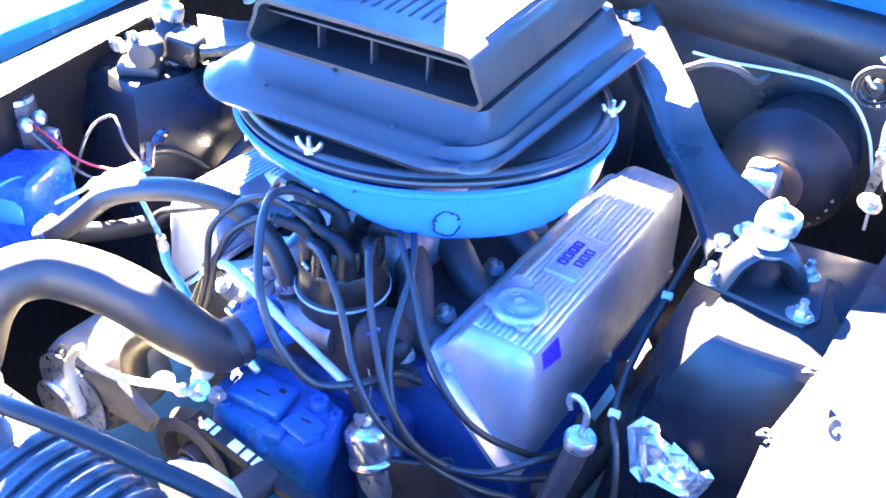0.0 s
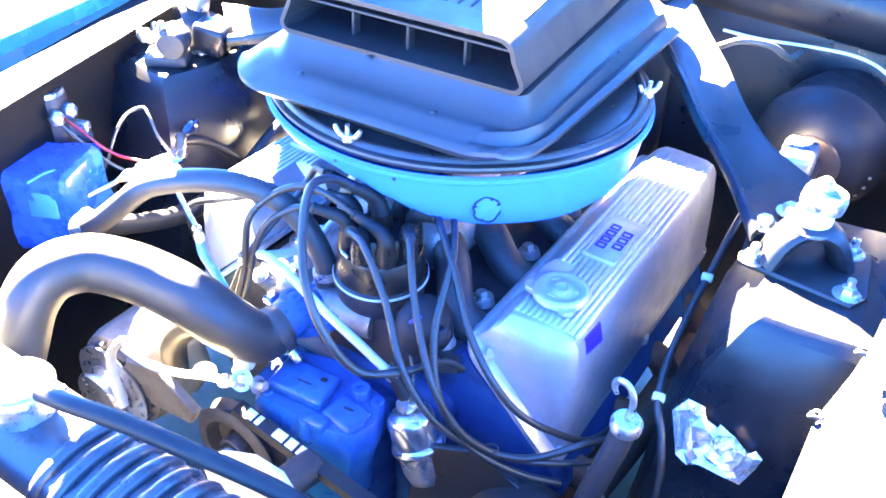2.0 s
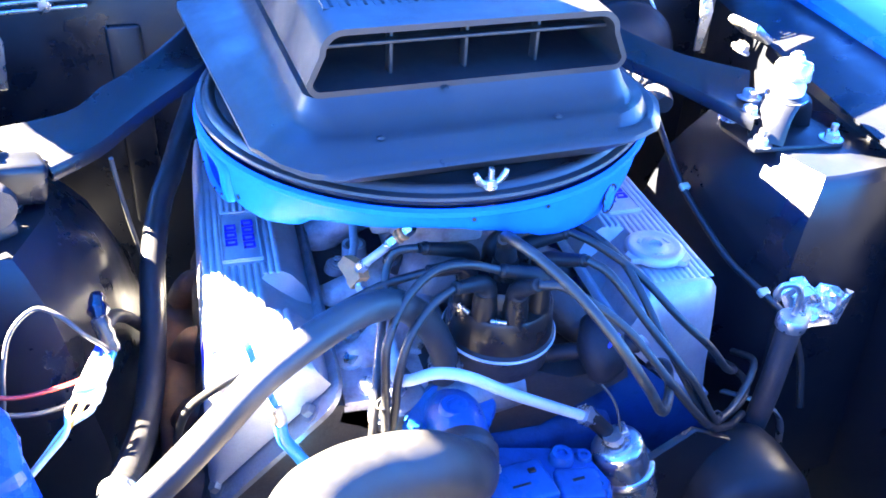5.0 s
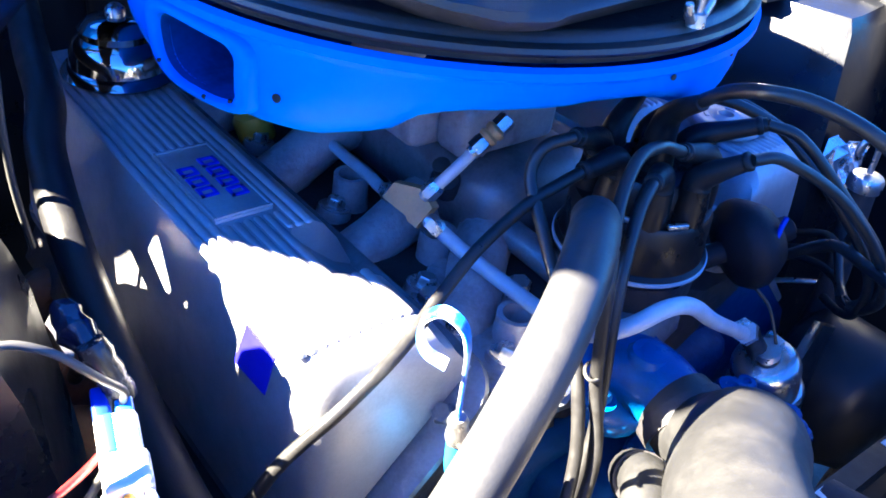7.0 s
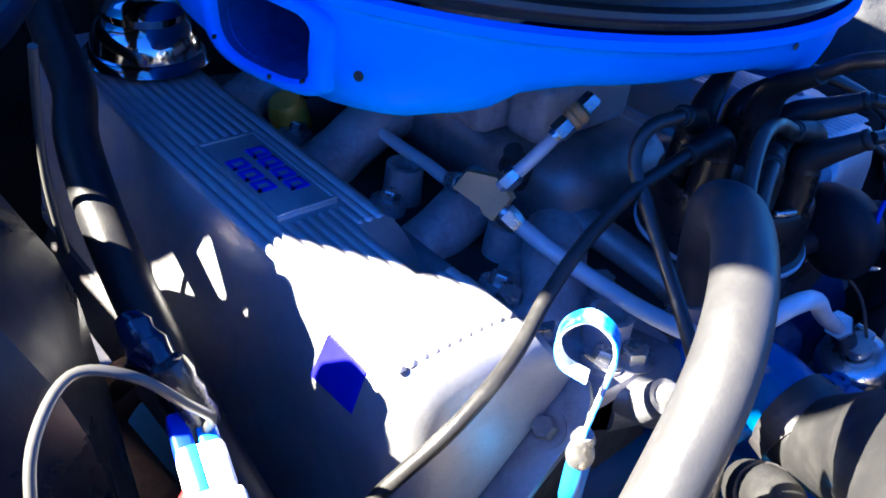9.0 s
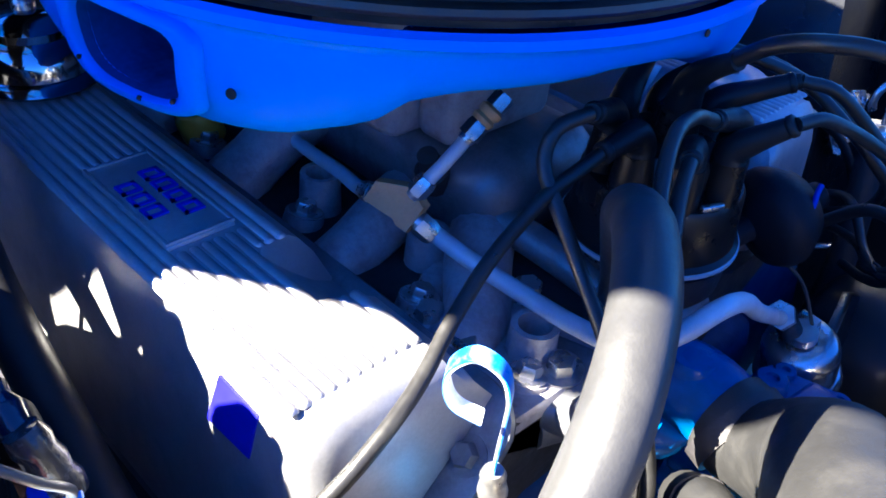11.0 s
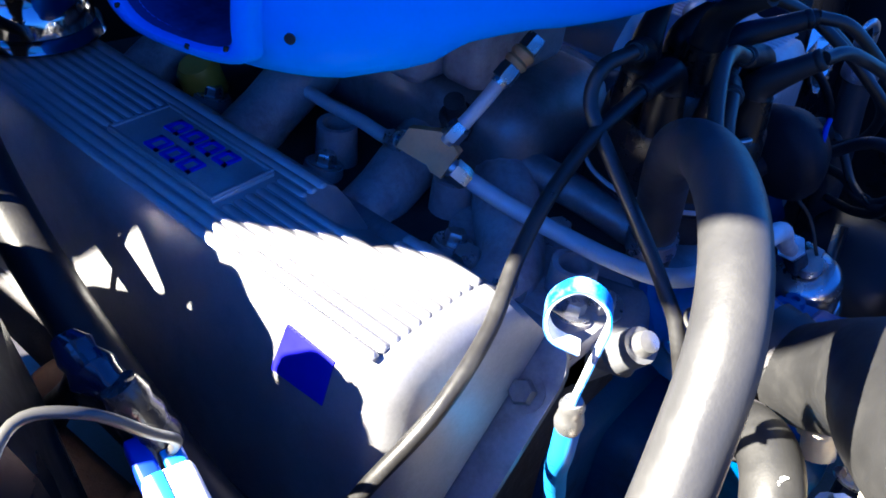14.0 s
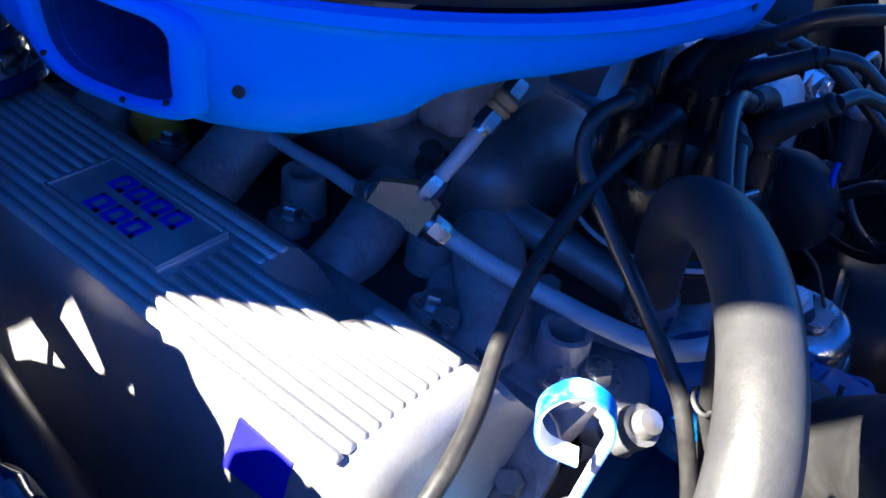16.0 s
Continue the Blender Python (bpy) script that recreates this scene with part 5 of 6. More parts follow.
boost = thing("brake_booster", "round black brake booster with speckled worn paint on the firewall", "brake booster", (0.40, 0.28, 0.70))
m = between((0.394, 0.356, 0.785), (0.387, 0.19, 0.785))
part("shell", turned([(0.0001, 0), (0.075, 0), (0.085, 0.05), (0.088, 0.108), (0.093, 0.112), (0.093, 0.124), (0.088, 0.128), (0.083, 0.146), (0.068, 0.164), (0.044, 0.174), (0.030, 0.176), (0.0001, 0.176)], m, 48), BOOSTER_BLACK, boost)
part("front_ring", turned([(0.022, 0.172), (0.042, 0.173), (0.040, 0.179), (0.022, 0.180)], m, 40), RUST, boost, "tan weathered ring")
master = part("master_cylinder", sweep([(0.387, 0.190, 0.785), (0.385, 0.15, 0.785), (0.383, 0.08, 0.785), (0.382, 0.06, 0.785)], [0.020, 0.020, 0.019, 0.013], 16), DARK_IRON, boost)
part("reservoir", box((0.046, 0.066, 0.038), pose(0.377, 0.135, 0.812, 0, 0, 4), 0.012, seg=4), ZINC, master, "bright metal fluid reservoir")
for k in range(14):
    a = radians(200 + 12 * k)
    p = m @ Vector((0.078 * math.cos(a), 0.078 * math.sin(a), 0.152))
    part("crimp", turned([(0.0001, -0.001), (0.003, -0.001), (0.002, 0.0012), (0.0001, 0.0015)], Matrix.Translation(p) @ m.to_3x3().to_4x4(), 8), ZINC, boost)

tagged(part("support_rod", sweep([(-0.350, -0.098, 0.850), (-0.349, -0.084, 0.803), (-0.346, -0.072, 0.752), (-0.340, -0.066, 0.70)], 0.0026, 8, 5), GREY_WIRE), "thin pale rod beside the shock tower", "rod")
link_bar = thing("linkage_bar", "bright twin bars of a linkage on the firewall", "linkage", (-0.47, 0.345, 0.858))
for dz in (0.0, 0.012):
    part("bar", sweep([(-0.548, 0.340, 0.857 + dz), (-0.48, 0.339, 0.862 + dz), (-0.40, 0.340, 0.866 + dz)], 0.0032, 8, 4), ZINC, link_bar)
part("pivot", turned([(0.0001, 0), (0.011, 0), (0.009, 0.010), (0.0001, 0.011)], between((-0.455, 0.345, 0.868), (-0.455, 0.30, 0.868)), 16), ZINC, link_bar)
cable = tagged(part("vacuum_line", sweep([(0.19, 0.345, 0.872), (0.25, 0.342, 0.874), (0.32, 0.332, 0.885), (0.39, 0.318, 0.893), (0.438, 0.305, 0.882), (0.472, 0.300, 0.845), (0.492, 0.300, 0.80), (0.508, 0.300, 0.755), (0.515, 0.30, 0.70)], 0.0024, 8, 6), WHITE_PLASTIC),
               "thin pale line along the firewall", "cable")
tagged(part("vacuum_line", sweep([(0.225, 0.20, 0.905), (0.255, 0.19, 0.925), (0.29, 0.21, 0.92), (0.31, 0.26, 0.89), (0.31, 0.345, 0.87)], 0.005, 8, 6), GREY_WIRE), "short pale hose looping to the firewall", "cable")


def hinge(s, word):
    root = thing("spring_hinge", f"worn bright hood hinge with coil spring {word}", "hinge", (s * 0.52, 0.2, 0.85), "spring hinges")
    P = lambda x, y, z: (s * x, y, z)
    # folded bracket on the apron: a worn pale plate with a dark back strip
    part("bracket", plate([(-0.034, -0.006), (0.028, -0.014), (0.060, -0.004), (0.100, 0.002), (0.100, 0.013), (0.056, 0.012), (0.020, 0.006), (-0.034, 0.004)], Matrix.Translation((s * 0.503, 0.200, 0.840)) @ pose(0, 0, 0, 0, -90, 90), 0.004, bevel=0.02), ZINC, root, "worn bright hinge bracket")
    part("back_strip", sweep([P(0.514, 0.206, 0.800), P(0.512, 0.206, 0.880), P(0.518, 0.206, 0.935)], 0.009, 8, 4, flat=0.35), BLACK_BODY, root)
    part("foot", box((0.046, 0.060, 0.012), pose(s * 0.535, 0.120, 0.868, 0, s * 35, s * 12), 0.004), ZINC, root, "worn bright hinge foot")
    part("foot_bolt", hex_bolt(pose(s * 0.512, 0.100, 0.846, 20, s * 15, 10), 0.010, 0.010), ZINC, root)
    part("link", sweep([P(0.524, 0.20, 0.925), P(0.518, 0.205, 0.965), P(0.509, 0.215, 1.020), P(0.506, 0.24, 1.085)], 0.012, 8, 4, flat=0.45), BLACK_BODY, root)
    part("link", sweep([P(0.540, 0.215, 0.930), P(0.533, 0.225, 0.975), P(0.526, 0.24, 1.030), P(0.522, 0.26, 1.080)], 0.011, 8, 4, flat=0.4), ZINC, root, "worn bright hinge arm")
    part("arm", sweep([P(0.462, 0.192, 0.988), P(0.478, 0.194, 1.003), P(0.505, 0.20, 1.016)], 0.0045, 8, 4), ZINC, root)
    # coil spring, its rings facing forward
    turns = [2 * math.pi * k / 16 for k in range(81)]
    coil = [P(0.467 + (0.029 - 0.0008 * t) * math.cos(t), 0.185 + 0.0058 * t / 6.28, 0.953 + (0.029 - 0.0008 * t) * math.sin(t)) for t in turns]
    part("spring", sweep(coil, 0.0030, 8, 2), BLACK_BODY, root)
    part("spring_pin", turned([(0.0001, 0), (0.009, 0), (0.009, 0.034), (0.0001, 0.036)], between(P(0.467, 0.222, 0.953), P(0.467, 0.18, 0.953)), 14), BLACK_BODY, root)
    part("spring_tail", sweep([P(0.467, 0.19, 0.953), P(0.459, 0.186, 0.958), P(0.452, 0.184, 0.966)], 0.0032, 8, 4), ZINC, root)
    part("spring_arm", sweep([P(0.467, 0.210, 0.953), P(0.490, 0.208, 0.948), P(0.516, 0.206, 0.940)], 0.008, 8, 4, flat=0.5), BLACK_BODY, root)
    for x, z in ((0.505, 0.912), (0.502, 0.868), (0.520, 0.950)):
        part("rivet", turned([(0.0001, 0), (0.008, 0), (0.0065, 0.004), (0.0001, 0.006)], between(P(x, 0.196, z), P(x, 0.15, z)), 14), ZINC, root)


hinge(1, "on the driver's side")
hinge(-1, "on the passenger's side")

# ---- passenger apron: washer bottle, regulator, harness ----
w = thing("washer_bag", "creased shiny blue plastic washer bag on the apron", "washer bag", (-0.465, -0.405, 0.62))
bm = box((0.118, 0.100, 0.128), pose(-0.480, -0.402, 0.694, 0, 0, 25), 0.012, seg=2)
bmesh.ops.subdivide_edges(bm, edges=[e for e in bm.edges if e.calc_length() > 0.05], cuts=5, use_grid_fill=True)
for v in bm.verts:
    v.co += 0.009 * noise.noise_vector(v.co * 16) + 0.003 * noise.noise_vector(v.co * 60)
part("bag", bm, BAG_BLUE, w, smooth=20)
part("seam", sweep([(-0.427, -0.374, 0.742), (-0.445, -0.418, 0.757), (-0.456, -0.450, 0.750)], 0.0022, 6, 4), CYAN_PLASTIC, w, "pale folded seam")
# Pale plate standing in for the light on one facet of the bag.
part("label_patch", box((0.040, 0.003, 0.036), pose(-0.445, -0.443, 0.715, -6, 0, 25), 0.001), CYAN_PLASTIC, w, "pale blue patch for a lit facet")
c = thing("ignition_coil", "upright metal can with wired terminals on the apron", "ignition coil", (-0.535, -0.345, 0.74))
part("can", turned([(0.0001, 0), (0.027, 0), (0.027, 0.075), (0.024, 0.080), (0.0001, 0.080)], Matrix.Translation((-0.538, -0.345, 0.735)), 26), DARK_IRON, c)
part("top", turned([(0.0001, 0), (0.026, 0), (0.024, 0.006), (0.0001, 0.008)], Matrix.Translation((-0.538, -0.345, 0.814)), 26), ZINC, c)
for x, y in ((-0.505, -0.335), (-0.50, -0.36)):
    part("terminal", turned([(0.0001, 0), (0.009, 0), (0.011, 0.010), (0.006, 0.018), (0.0001, 0.02)], Matrix.Translation((x, y, 0.785)), 12), ZINC, c)
part("bracket", box((0.09, 0.012, 0.03), pose(-0.53, -0.335, 0.76, 0, 0, 15), 0.003), ZINC, c)

har = thing("wiring_harness", "taped wiring harness with loose loop and connectors", "wiring harness", (-0.37, -0.28, 0.68))
part("trunk", sweep([(-0.335, -0.10, 0.60), (-0.340, -0.15, 0.66), (-0.350, -0.195, 0.715), (-0.358, -0.235, 0.750), (-0.364, -0.270, 0.762)], [0.006, 0.0062, 0.0065, 0.007, 0.0075], 12, 6), RUBBER, har, "black taped trunk")
part("tape", turned([(0.0001, 0), (0.0075, 0), (0.0092, 0.007), (0.0078, 0.012), (0.0088, 0.018), (0.0074, 0.024), (0.0086, 0.030), (0.0070, 0.036), (0.0001, 0.036)], between((-0.366, -0.262, 0.772), (-0.357, -0.276, 0.742)), 14), TAPE, har, "shiny black tape wrapping")
plug = between((-0.365, -0.284, 0.742), (-0.379, -0.335, 0.738))
part("connector", box((0.009, 0.010, 0.026), plug @ Matrix.Translation((-0.006, 0, -0.002)), 0.002), BLUE_PLASTIC, har, "dark blue plug")
part("connector", box((0.009, 0.009, 0.020), plug @ Matrix.Translation((0.005, 0, 0.0)), 0.002), CYAN_PLASTIC, har, "light blue plug")
shell = part("connector_shell", box((0.021, 0.013, 0.026), plug @ Matrix.Translation((0, 0, 0.018)), 0.003), WHITE_PLASTIC, har, "white plug housing")
part("connector_shell", box((0.023, 0.015, 0.022), plug @ Matrix.Translation((0.001, 0, 0.042)), 0.003), WHITE_PLASTIC, har, "white plug housing")
part("plug_stripe", box((0.005, 0.0142, 0.024), plug @ Matrix.Translation((-0.004, 0, 0.018)), 0.001), CYAN_PLASTIC, shell, "light blue stripe")
for dx in (-0.009, 0.0, 0.009):
    part("plug_lead", sweep([plug @ Vector((dx, 0, 0.050)), plug @ Vector((dx * 1.1, 0.001, 0.066)), (-0.393, -0.362 + dx * 0.4, 0.731), (-0.410, -0.379 + dx * 0.3, 0.720), (-0.432, -0.396, 0.704)], 0.0027, 8, 5), WHITE_PLASTIC if dx else YELLOW_ZINC, har)
for dx in (-0.004, 0.001, 0.005):
    part("lead", sweep([(-0.358 + dx, -0.272, 0.750), (-0.361 + dx, -0.278, 0.745), (-0.365 + dx, -0.286, 0.741)], 0.0025, 8, 4), GREY_WIRE if dx else CYAN_PLASTIC, har)
part("loop", sweep([(-0.360, -0.283, 0.745), (-0.362, -0.292, 0.762), (-0.374, -0.296, 0.780), (-0.392, -0.290, 0.800), (-0.412, -0.284, 0.806), (-0.432, -0.298, 0.794), (-0.441, -0.315, 0.768), (-0.446, -0.330, 0.735), (-0.455, -0.35, 0.70)], 0.0022, 10, 6), GREY_WIRE, har, "loose grey wire loop")
part("red_lead", sweep([(-0.360, -0.280, 0.745), (-0.372, -0.295, 0.735), (-0.400, -0.318, 0.742), (-0.435, -0.335, 0.752), (-0.470, -0.345, 0.775), (-0.50, -0.35, 0.79)], 0.0022, 8, 6), RED_WIRE, har)
part("grey_lead", sweep([(-0.360, -0.280, 0.742), (-0.378, -0.300, 0.722), (-0.410, -0.325, 0.722), (-0.45, -0.34, 0.74), (-0.50, -0.36, 0.788)], 0.0024, 8, 6), GREY_WIRE, har)
bm = turned([(0.0001, 0), (0.0050, 0.002), (0.0085, 0.008), (0.0078, 0.014), (0.0096, 0.020), (0.0080, 0.026), (0.0060, 0.030), (0.0001, 0.031)], between((-0.3690, -0.2290, 0.7770), (-0.366, -0.256, 0.766)), 18)
for v in bm.verts:
    v.co += 0.0028 * noise.noise_vector(v.co * 90)
tagged(part("plastic_wrap", bm, WRAP, smooth=25), "crumpled shiny dark plastic wrap on the harness", "wrap")

# ---- driver's side: foil on the tower, wire, bracket ----
random.seed(4)
bm = bmesh.new()
N = 22
outl = [(0.384, 0.692), (0.396, 0.712), (0.409, 0.715), (0.420, 0.699), (0.434, 0.694), (0.435, 0.703), (0.456, 0.700), (0.466, 0.691), (0.471, 0.682), (0.477, 0.689), (0.486, 0.686), (0.483, 0.669), (0.474, 0.641), (0.461, 0.642), (0.431, 0.644), (0.418, 0.643), (0.403, 0.649)]
cx, cz = sum(x for x, z in outl) / len(outl), sum(z for x, z in outl) / len(outl)
rings = []
for q in (1.0, 0.86, 0.72, 0.58, 0.44, 0.30, 0.16):
    ring = []
    for x, z in outl:
        px = cx + (x - cx) * q + (0.003 * (random.random() - 0.5) if q < 1 else 0)
        pz = cz + (z - cz) * q + (0.003 * (random.random() - 0.5) if q < 1 else 0)
        ring.append((px, -0.2565 - 0.20 * (0.74 - pz) - 0.003 - 0.013 * random.random(), pz))
    rings.append(ring)
loft(rings, bm, caps=False)
bm.faces.new([v for v in bm.verts][-len(outl):])
tagged(part("foil_patch", bm, FOIL, smooth=0), "crumpled silver foil patch stuck on the shock tower", "foil")
tagged(part("ground_cable", sweep([(0.352, 0.05, 0.80), (0.348, -0.02, 0.765), (0.347, -0.08, 0.735), (0.348, -0.15, 0.715), (0.353, -0.21, 0.700), (0.366, -0.268, 0.692), (0.385, -0.296, 0.672), (0.400, -0.318, 0.63), (0.405, -0.34, 0.57)], 0.0045, 10, 6), WIRE), "black cable running down the shock tower", "cable")
for at in ((0.347, -0.085, 0.737), (0.365, -0.265, 0.694)):
    tagged(part("cable_clip", box((0.014, 0.010, 0.008), pose(*at, 20, 0, 10), 0.002), TAN), "small tan clip on the cable", "clip")
for x, y, z in ((0.528, -0.258, 0.850), (0.513, -0.288, 0.782)):
    tagged(part("trim_clip", sweep([(x + 0.004, y - 0.004, z + 0.001), (x - 0.001, y - 0.005, z + 0.003), (x - 0.004, y - 0.001, z - 0.002), (x + 0.0, y + 0.004, z + 0.002), (x + 0.005, y + 0.003, z + 0.003)], 0.0024, 8, 4), DARK_IRON), "small dark spring clip on the apron edge", "clip")

# ---- front of the engine: pulleys, belt, alternator, radiator ----
pul = thing("water_pump_pulley", "steel water pump pulley with hub", "pulley", (-0.03, -0.55, 0.50))
m = between((-0.045, -0.49, 0.565), (-0.045, -0.56, 0.565))
part("sheave", turned([(0.0001, 0), (0.058, 0), (0.062, 0.004), (0.054, 0.014), (0.062, 0.024), (0.058, 0.028), (0.045, 0.028), (0.040, 0.012), (0.022, 0.012), (0.020, 0.03), (0.0001, 0.03)], m, 40), DARK_IRON, pul)
part("hub", turned([(0.0001, 0.012), (0.018, 0.012), (0.014, 0.05), (0.006, 0.055), (0.0001, 0.055)], m, 24), CHROME, pul, "polished hub")
edge = [(-0.062, -0.02), (-0.052, -0.065), (0.0, -0.10), (0.050, -0.085), (0.066, -0.02), (0.064, 0.035), (0.053, 0.050), (0.018, 0.050), (-0.022, 0.028), (-0.048, 0.004)]
part("fan_hub", plate(edge, pose(0.062, -0.592, 0.673, 90, 0, 0), 0.006, bevel=0.06), TAN, pul, "pale cream hub plate")
part("hub_shaft", turned([(0.0001, 0), (0.020, 0), (0.020, 0.10), (0.0001, 0.10)], between((0.062, -0.50, 0.60), (0.062, -0.594, 0.62)), 20), DARK_IRON, pul)
belt = thing("fan_belt", "black fan belt with white printed blocks", "belt", (0.13, -0.48, 0.46))


def strap(a, b, up, w=0.011, t=0.009):
    a, b, up = Vector(a), Vector(b), Vector(up)
    way = (b - a).normalized()
    side = way.cross(up).normalized()
    return loft([[p + side * dx * w + up * dz * t for dx, dz in ((-1, 0), (-0.8, 1), (0.8, 1), (1, 0), (0.6, -0.6), (-0.6, -0.6))] for p in (a, b)])


A, B = Vector((-0.045, -0.503, 0.626)), Vector((0.300, -0.498, 0.560))
upv = (B - A).cross(Vector((0, 1, 0))).normalized()
if upv.z < 0:
    upv = -upv
part("run", strap(A, B, upv), RUBBER, belt)
low = Vector((0.0, 0.0, -0.11))
part("run", strap(A + low, B + low * 0.6, upv), RUBBER, belt)
for f, l in ((0.04, 0.012), (0.085, 0.006), (0.16, 0.015), (0.215, 0.011), (0.26, 0.016), (0.62, 0.010), (0.67, 0.014), (0.72, 0.010), (0.78, 0.014), (0.83, 0.010), (0.87, 0.014), (0.92, 0.010)):
    p = A + (B - A) * f
    q = p + (B - A).normalized() * l
    part("printed_block", strap(p + upv * 0.0088, q + upv * 0.0088, upv, 0.007, 0.0008), WHITE_PAINT, belt)
alt = thing("alternator", "dull aluminium alternator with dark vent slots", "alternator", (-0.24, -0.50, 0.48))
m = between((-0.235, -0.42, 0.575), (-0.235, -0.56, 0.575))
part("case", turned([(0.0001, 0), (0.045, 0), (0.066, 0.012), (0.070, 0.03), (0.070, 0.085), (0.066, 0.10), (0.040, 0.112), (0.0001, 0.115)], m, 40), ALTERNATOR, alt)
for k in range(10):
    mm = m @ pose(0, 0, 0, 0, 0, 36 * k)
    part("vent_slot", box((0.010, 0.020, 0.012), mm @ Matrix.Translation((0.056, 0, 0.104)), 0.002), DARK_IRON, alt)
part("pulley", turned([(0.0001, 0.115), (0.034, 0.118), (0.036, 0.122), (0.029, 0.129), (0.036, 0.136), (0.034, 0.14), (0.0001, 0.142)], m, 30), ZINC, alt)
part("fan", turned([(0.030, 0.113), (0.060, 0.113), (0.061, 0.116), (0.030, 0.117)], m, 36), ZINC, alt)
part("bracket", sweep([(-0.183, -0.540, 0.678), (-0.172, -0.534, 0.664), (-0.150, -0.525, 0.650), (-0.115, -0.515, 0.652), (-0.079, -0.507, 0.662), (-0.043, -0.500, 0.666)], 0.0070, 8, 5, flat=0.5), TAN, alt, "pale slotted bracket")
part("stay", sweep([(-0.183, -0.540, 0.689), (-0.200, -0.544, 0.664), (-0.204, -0.547, 0.645), (-0.197, -0.552, 0.618), (-0.186, -0.556, 0.588)], 0.0070, 8, 5, flat=0.5), TAN, alt, "pale bent stay")
part("mount_ear", plate([(-0.05, -0.03), (0.055, -0.02), (0.060, 0.005), (0.0, 0.045), (-0.045, 0.03)], pose(-0.165, -0.515, 0.600, 90, 12, 8), 0.012, bevel=0.05), ALTERNATOR, alt)
for x, y, z, r, h, tilt in ((-0.046, -0.490, 0.662, 0.0085, 0.016, 50), (-0.070, -0.494, 0.650, 0.0062, 0.008, 15), (-0.034, -0.478, 0.652, 0.0070, 0.012, 70), (-0.098, -0.498, 0.652, 0.0090, 0.007, 5)):
    part("bracket_bolt", hex_bolt(pose(x, y, z, tilt, 10, 20 + tilt), r, h), ZINC, alt)
sens = thing("temperature_sender", "pale threaded sender in the water pump", "sender", (-0.065, -0.472, 0.66))
part("body", turned([(0.0001, 0), (0.010, 0), (0.010, 0.014), (0.013, 0.015), (0.013, 0.022), (0.006, 0.030), (0.0001, 0.032)], pose(-0.066, -0.474, 0.650, -20, 15, 0), 14), TAN, sens)

rad = thing("radiator", "black radiator with ribbed top tank and pressure cap", "radiator", (0.02, -0.72, 0.30))
part("core", box((0.62, 0.05, 0.42), Matrix.Translation((0.02, -0.722, 0.55)), 0.004), SHADOW_METAL, rad)
prof = [(-0.768, 0.752), (-0.768, 0.790), (-0.755, 0.804), (-0.72, 0.810), (-0.685, 0.804), (-0.670, 0.788), (-0.670, 0.752)]
part("top_tank", loft([[(x, y, z) for y, z in prof] for x in (-0.29, 0.33)]), SHADOW_METAL, rad)
for k in range(14):
    x = 0.008 + 0.0225 * k
    bm = sweep([(x, -0.769, 0.765), (x, -0.766, 0.790), (x, -0.748, 0.806), (x, -0.72, 0.8105), (x, -0.692, 0.806), (x, -0.674, 0.790), (x, -0.669, 0.762)], [0.004, 0.0058, 0.0070, 0.0074, 0.0070, 0.0058, 0.004], 10, 4)
    part("tank_rib", bm, SHADOW_METAL, rad)
m = Matrix.Translation((-0.062, -0.716, 0.806))
part("filler_neck", turned([(0.0001, 0), (0.026, 0), (0.024, 0.020), (0.028, 0.024), (0.0001, 0.026)], m, 28), ZINC, rad)
part("pressure_cap", turned([(0.0001, 0.024), (0.030, 0.024), (0.031, 0.032), (0.027, 0.038), (0.014, 0.041), (0.0001, 0.042)], m, 32), ZINC, rad, "bright metal pressure cap")
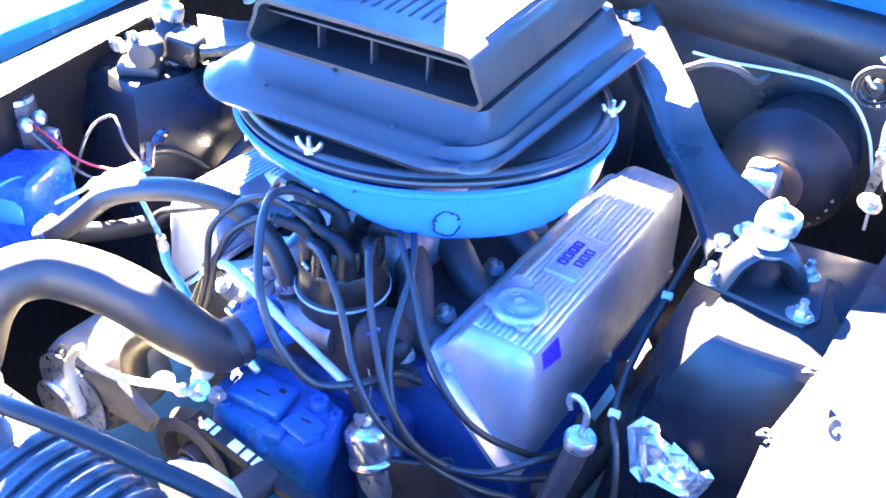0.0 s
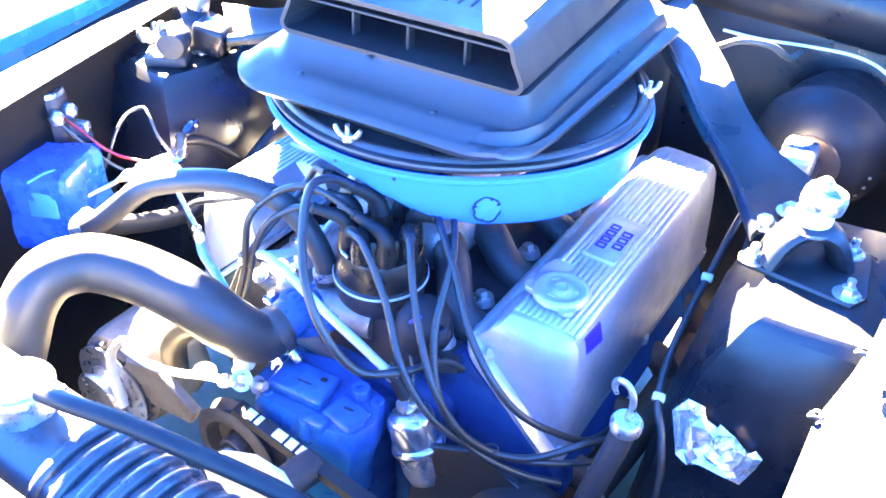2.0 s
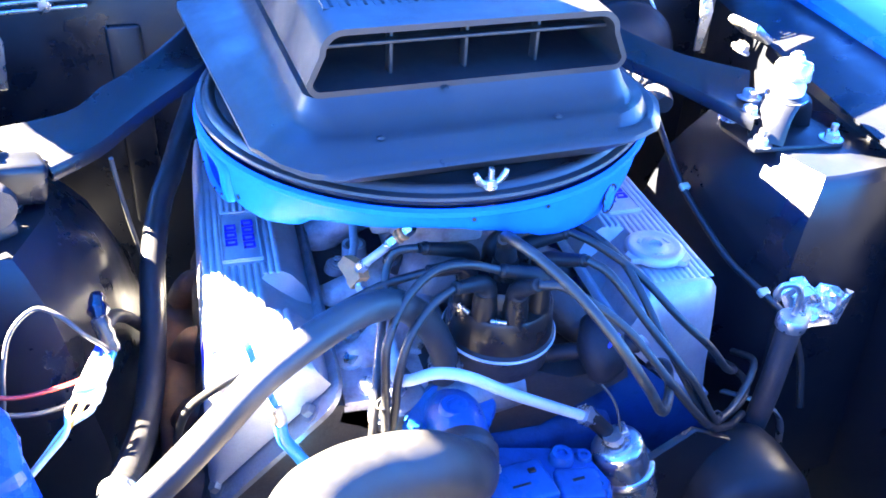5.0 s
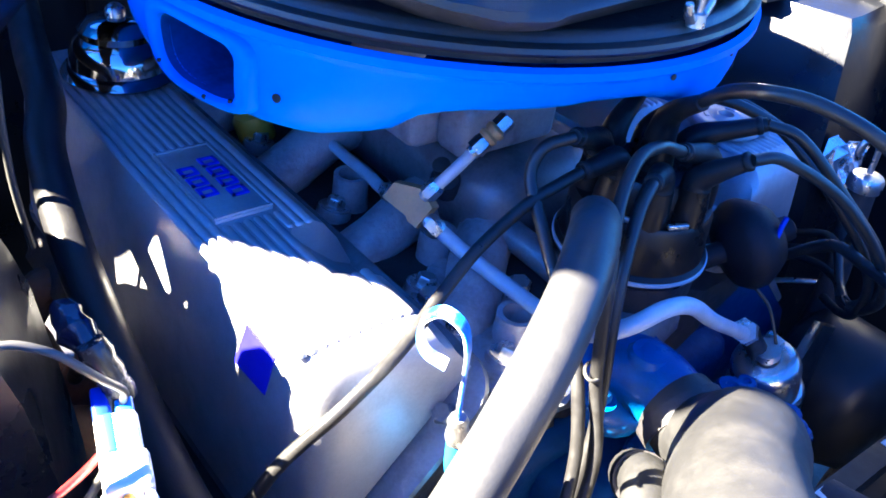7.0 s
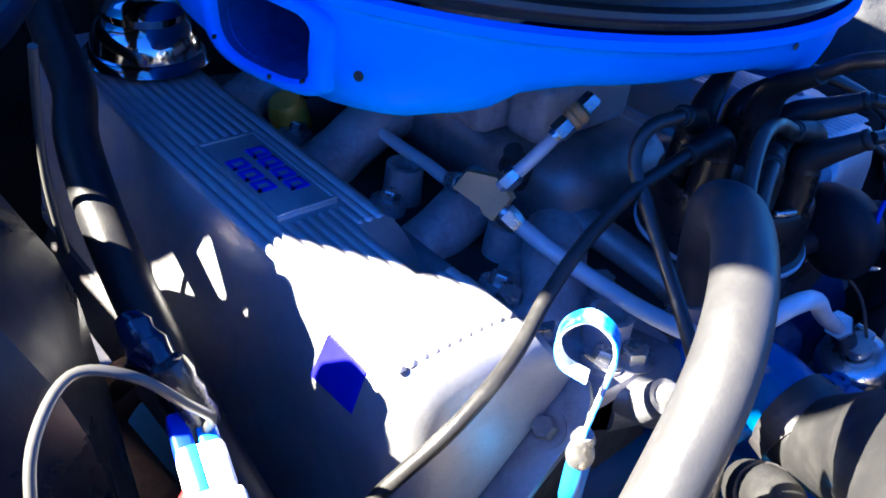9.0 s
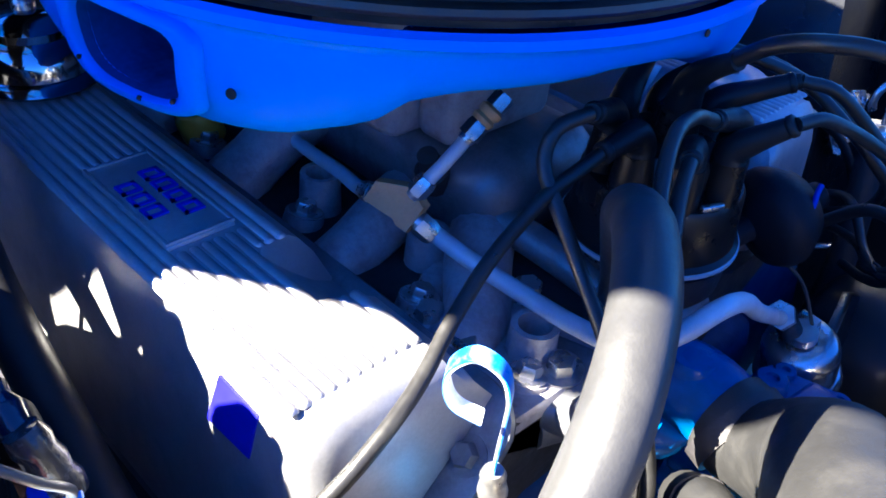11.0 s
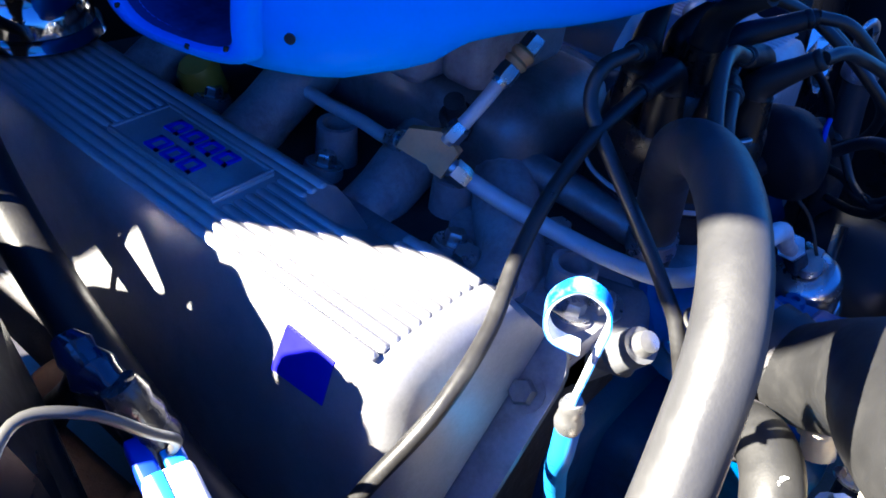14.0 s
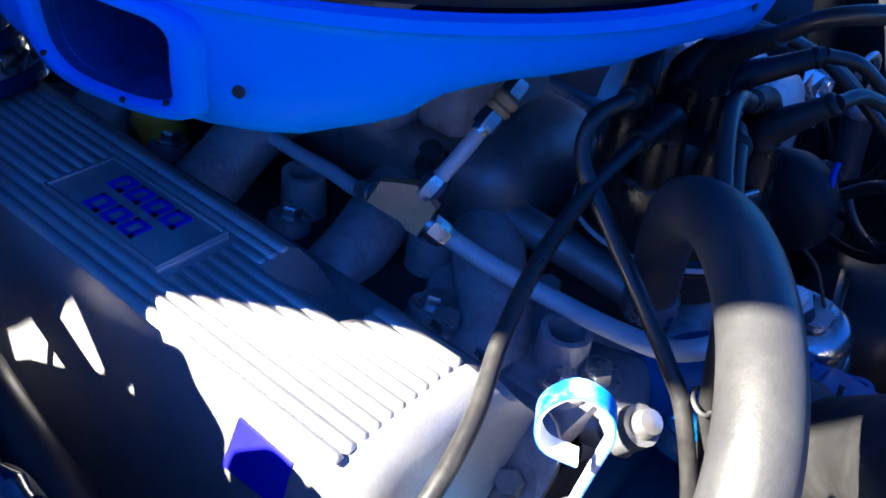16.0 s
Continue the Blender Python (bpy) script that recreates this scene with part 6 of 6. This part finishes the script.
for a in (20, 200):
    mm = m @ pose(0, 0, 0, 0, 0, a)
    part("cap_ear", box((0.016, 0.020, 0.008), mm @ Matrix.Translation((0.034, 0, 0.031)), 0.003), ZINC, rad)
part("hose_outlet", turned([(0.027, 0), (0.027, 0.05), (0.0001, 0.05)], between((-0.21, -0.70, 0.70), (-0.212, -0.665, 0.69)), 24), SHADOW_METAL, rad)
part("seam_flange", box((0.64, 0.012, 0.006), Matrix.Translation((0.02, -0.664, 0.755)), 0.002), SHADOW_METAL, rad)

# dark pump and bracket low on the driver's side
ps = thing("steering_pump", "black rounded steering pump low beside the engine", "pump", (0.27, -0.43, 0.45))
m = between((0.285, -0.36, 0.53), (0.285, -0.47, 0.53))
part("reservoir", turned([(0.0001, 0), (0.055, 0), (0.068, 0.01), (0.072, 0.03), (0.072, 0.08), (0.064, 0.10), (0.04, 0.11), (0.0001, 0.112)], m, 36), RUBBER, ps)
part("bracket", plate([(-0.06, -0.05), (0.07, -0.06), (0.09, 0.03), (0.02, 0.07), (-0.05, 0.05)], pose(0.20, -0.405, 0.56, 80, 0, 10), 0.008, bevel=0.03), BLACK_BODY, ps)
part("pulley", turned([(0.0001, 0), (0.05, 0), (0.054, 0.004), (0.046, 0.012), (0.054, 0.02), (0.05, 0.024), (0.0001, 0.024)], between((0.30, -0.45, 0.425), (0.30, -0.475, 0.425)), 32), DARK_IRON, ps)

# small leads round the distributor
for pts, mat, name in (([(0.104, -0.374, 0.744), (0.108, -0.373, 0.749), (0.113, -0.371, 0.754), (0.118, -0.370, 0.759)], BLUE_PLASTIC, "distributor_lead"),
                       ([(0.128, -0.364, 0.700), (0.120, -0.370, 0.715), (0.110, -0.374, 0.728), (0.103, -0.376, 0.742)], RED_WIRE, "distributor_lead"),
                       ([(0.105, -0.372, 0.70), (0.12, -0.385, 0.68), (0.125, -0.40, 0.65), (0.12, -0.42, 0.62)], GREY_WIRE, "distributor_lead")):
    tagged(part(name, sweep(pts, 0.0021 if mat is BLUE_PLASTIC else 0.0014, 8, 6), mat), "thin coloured lead beside the distributor", "wire", "distributor leads")
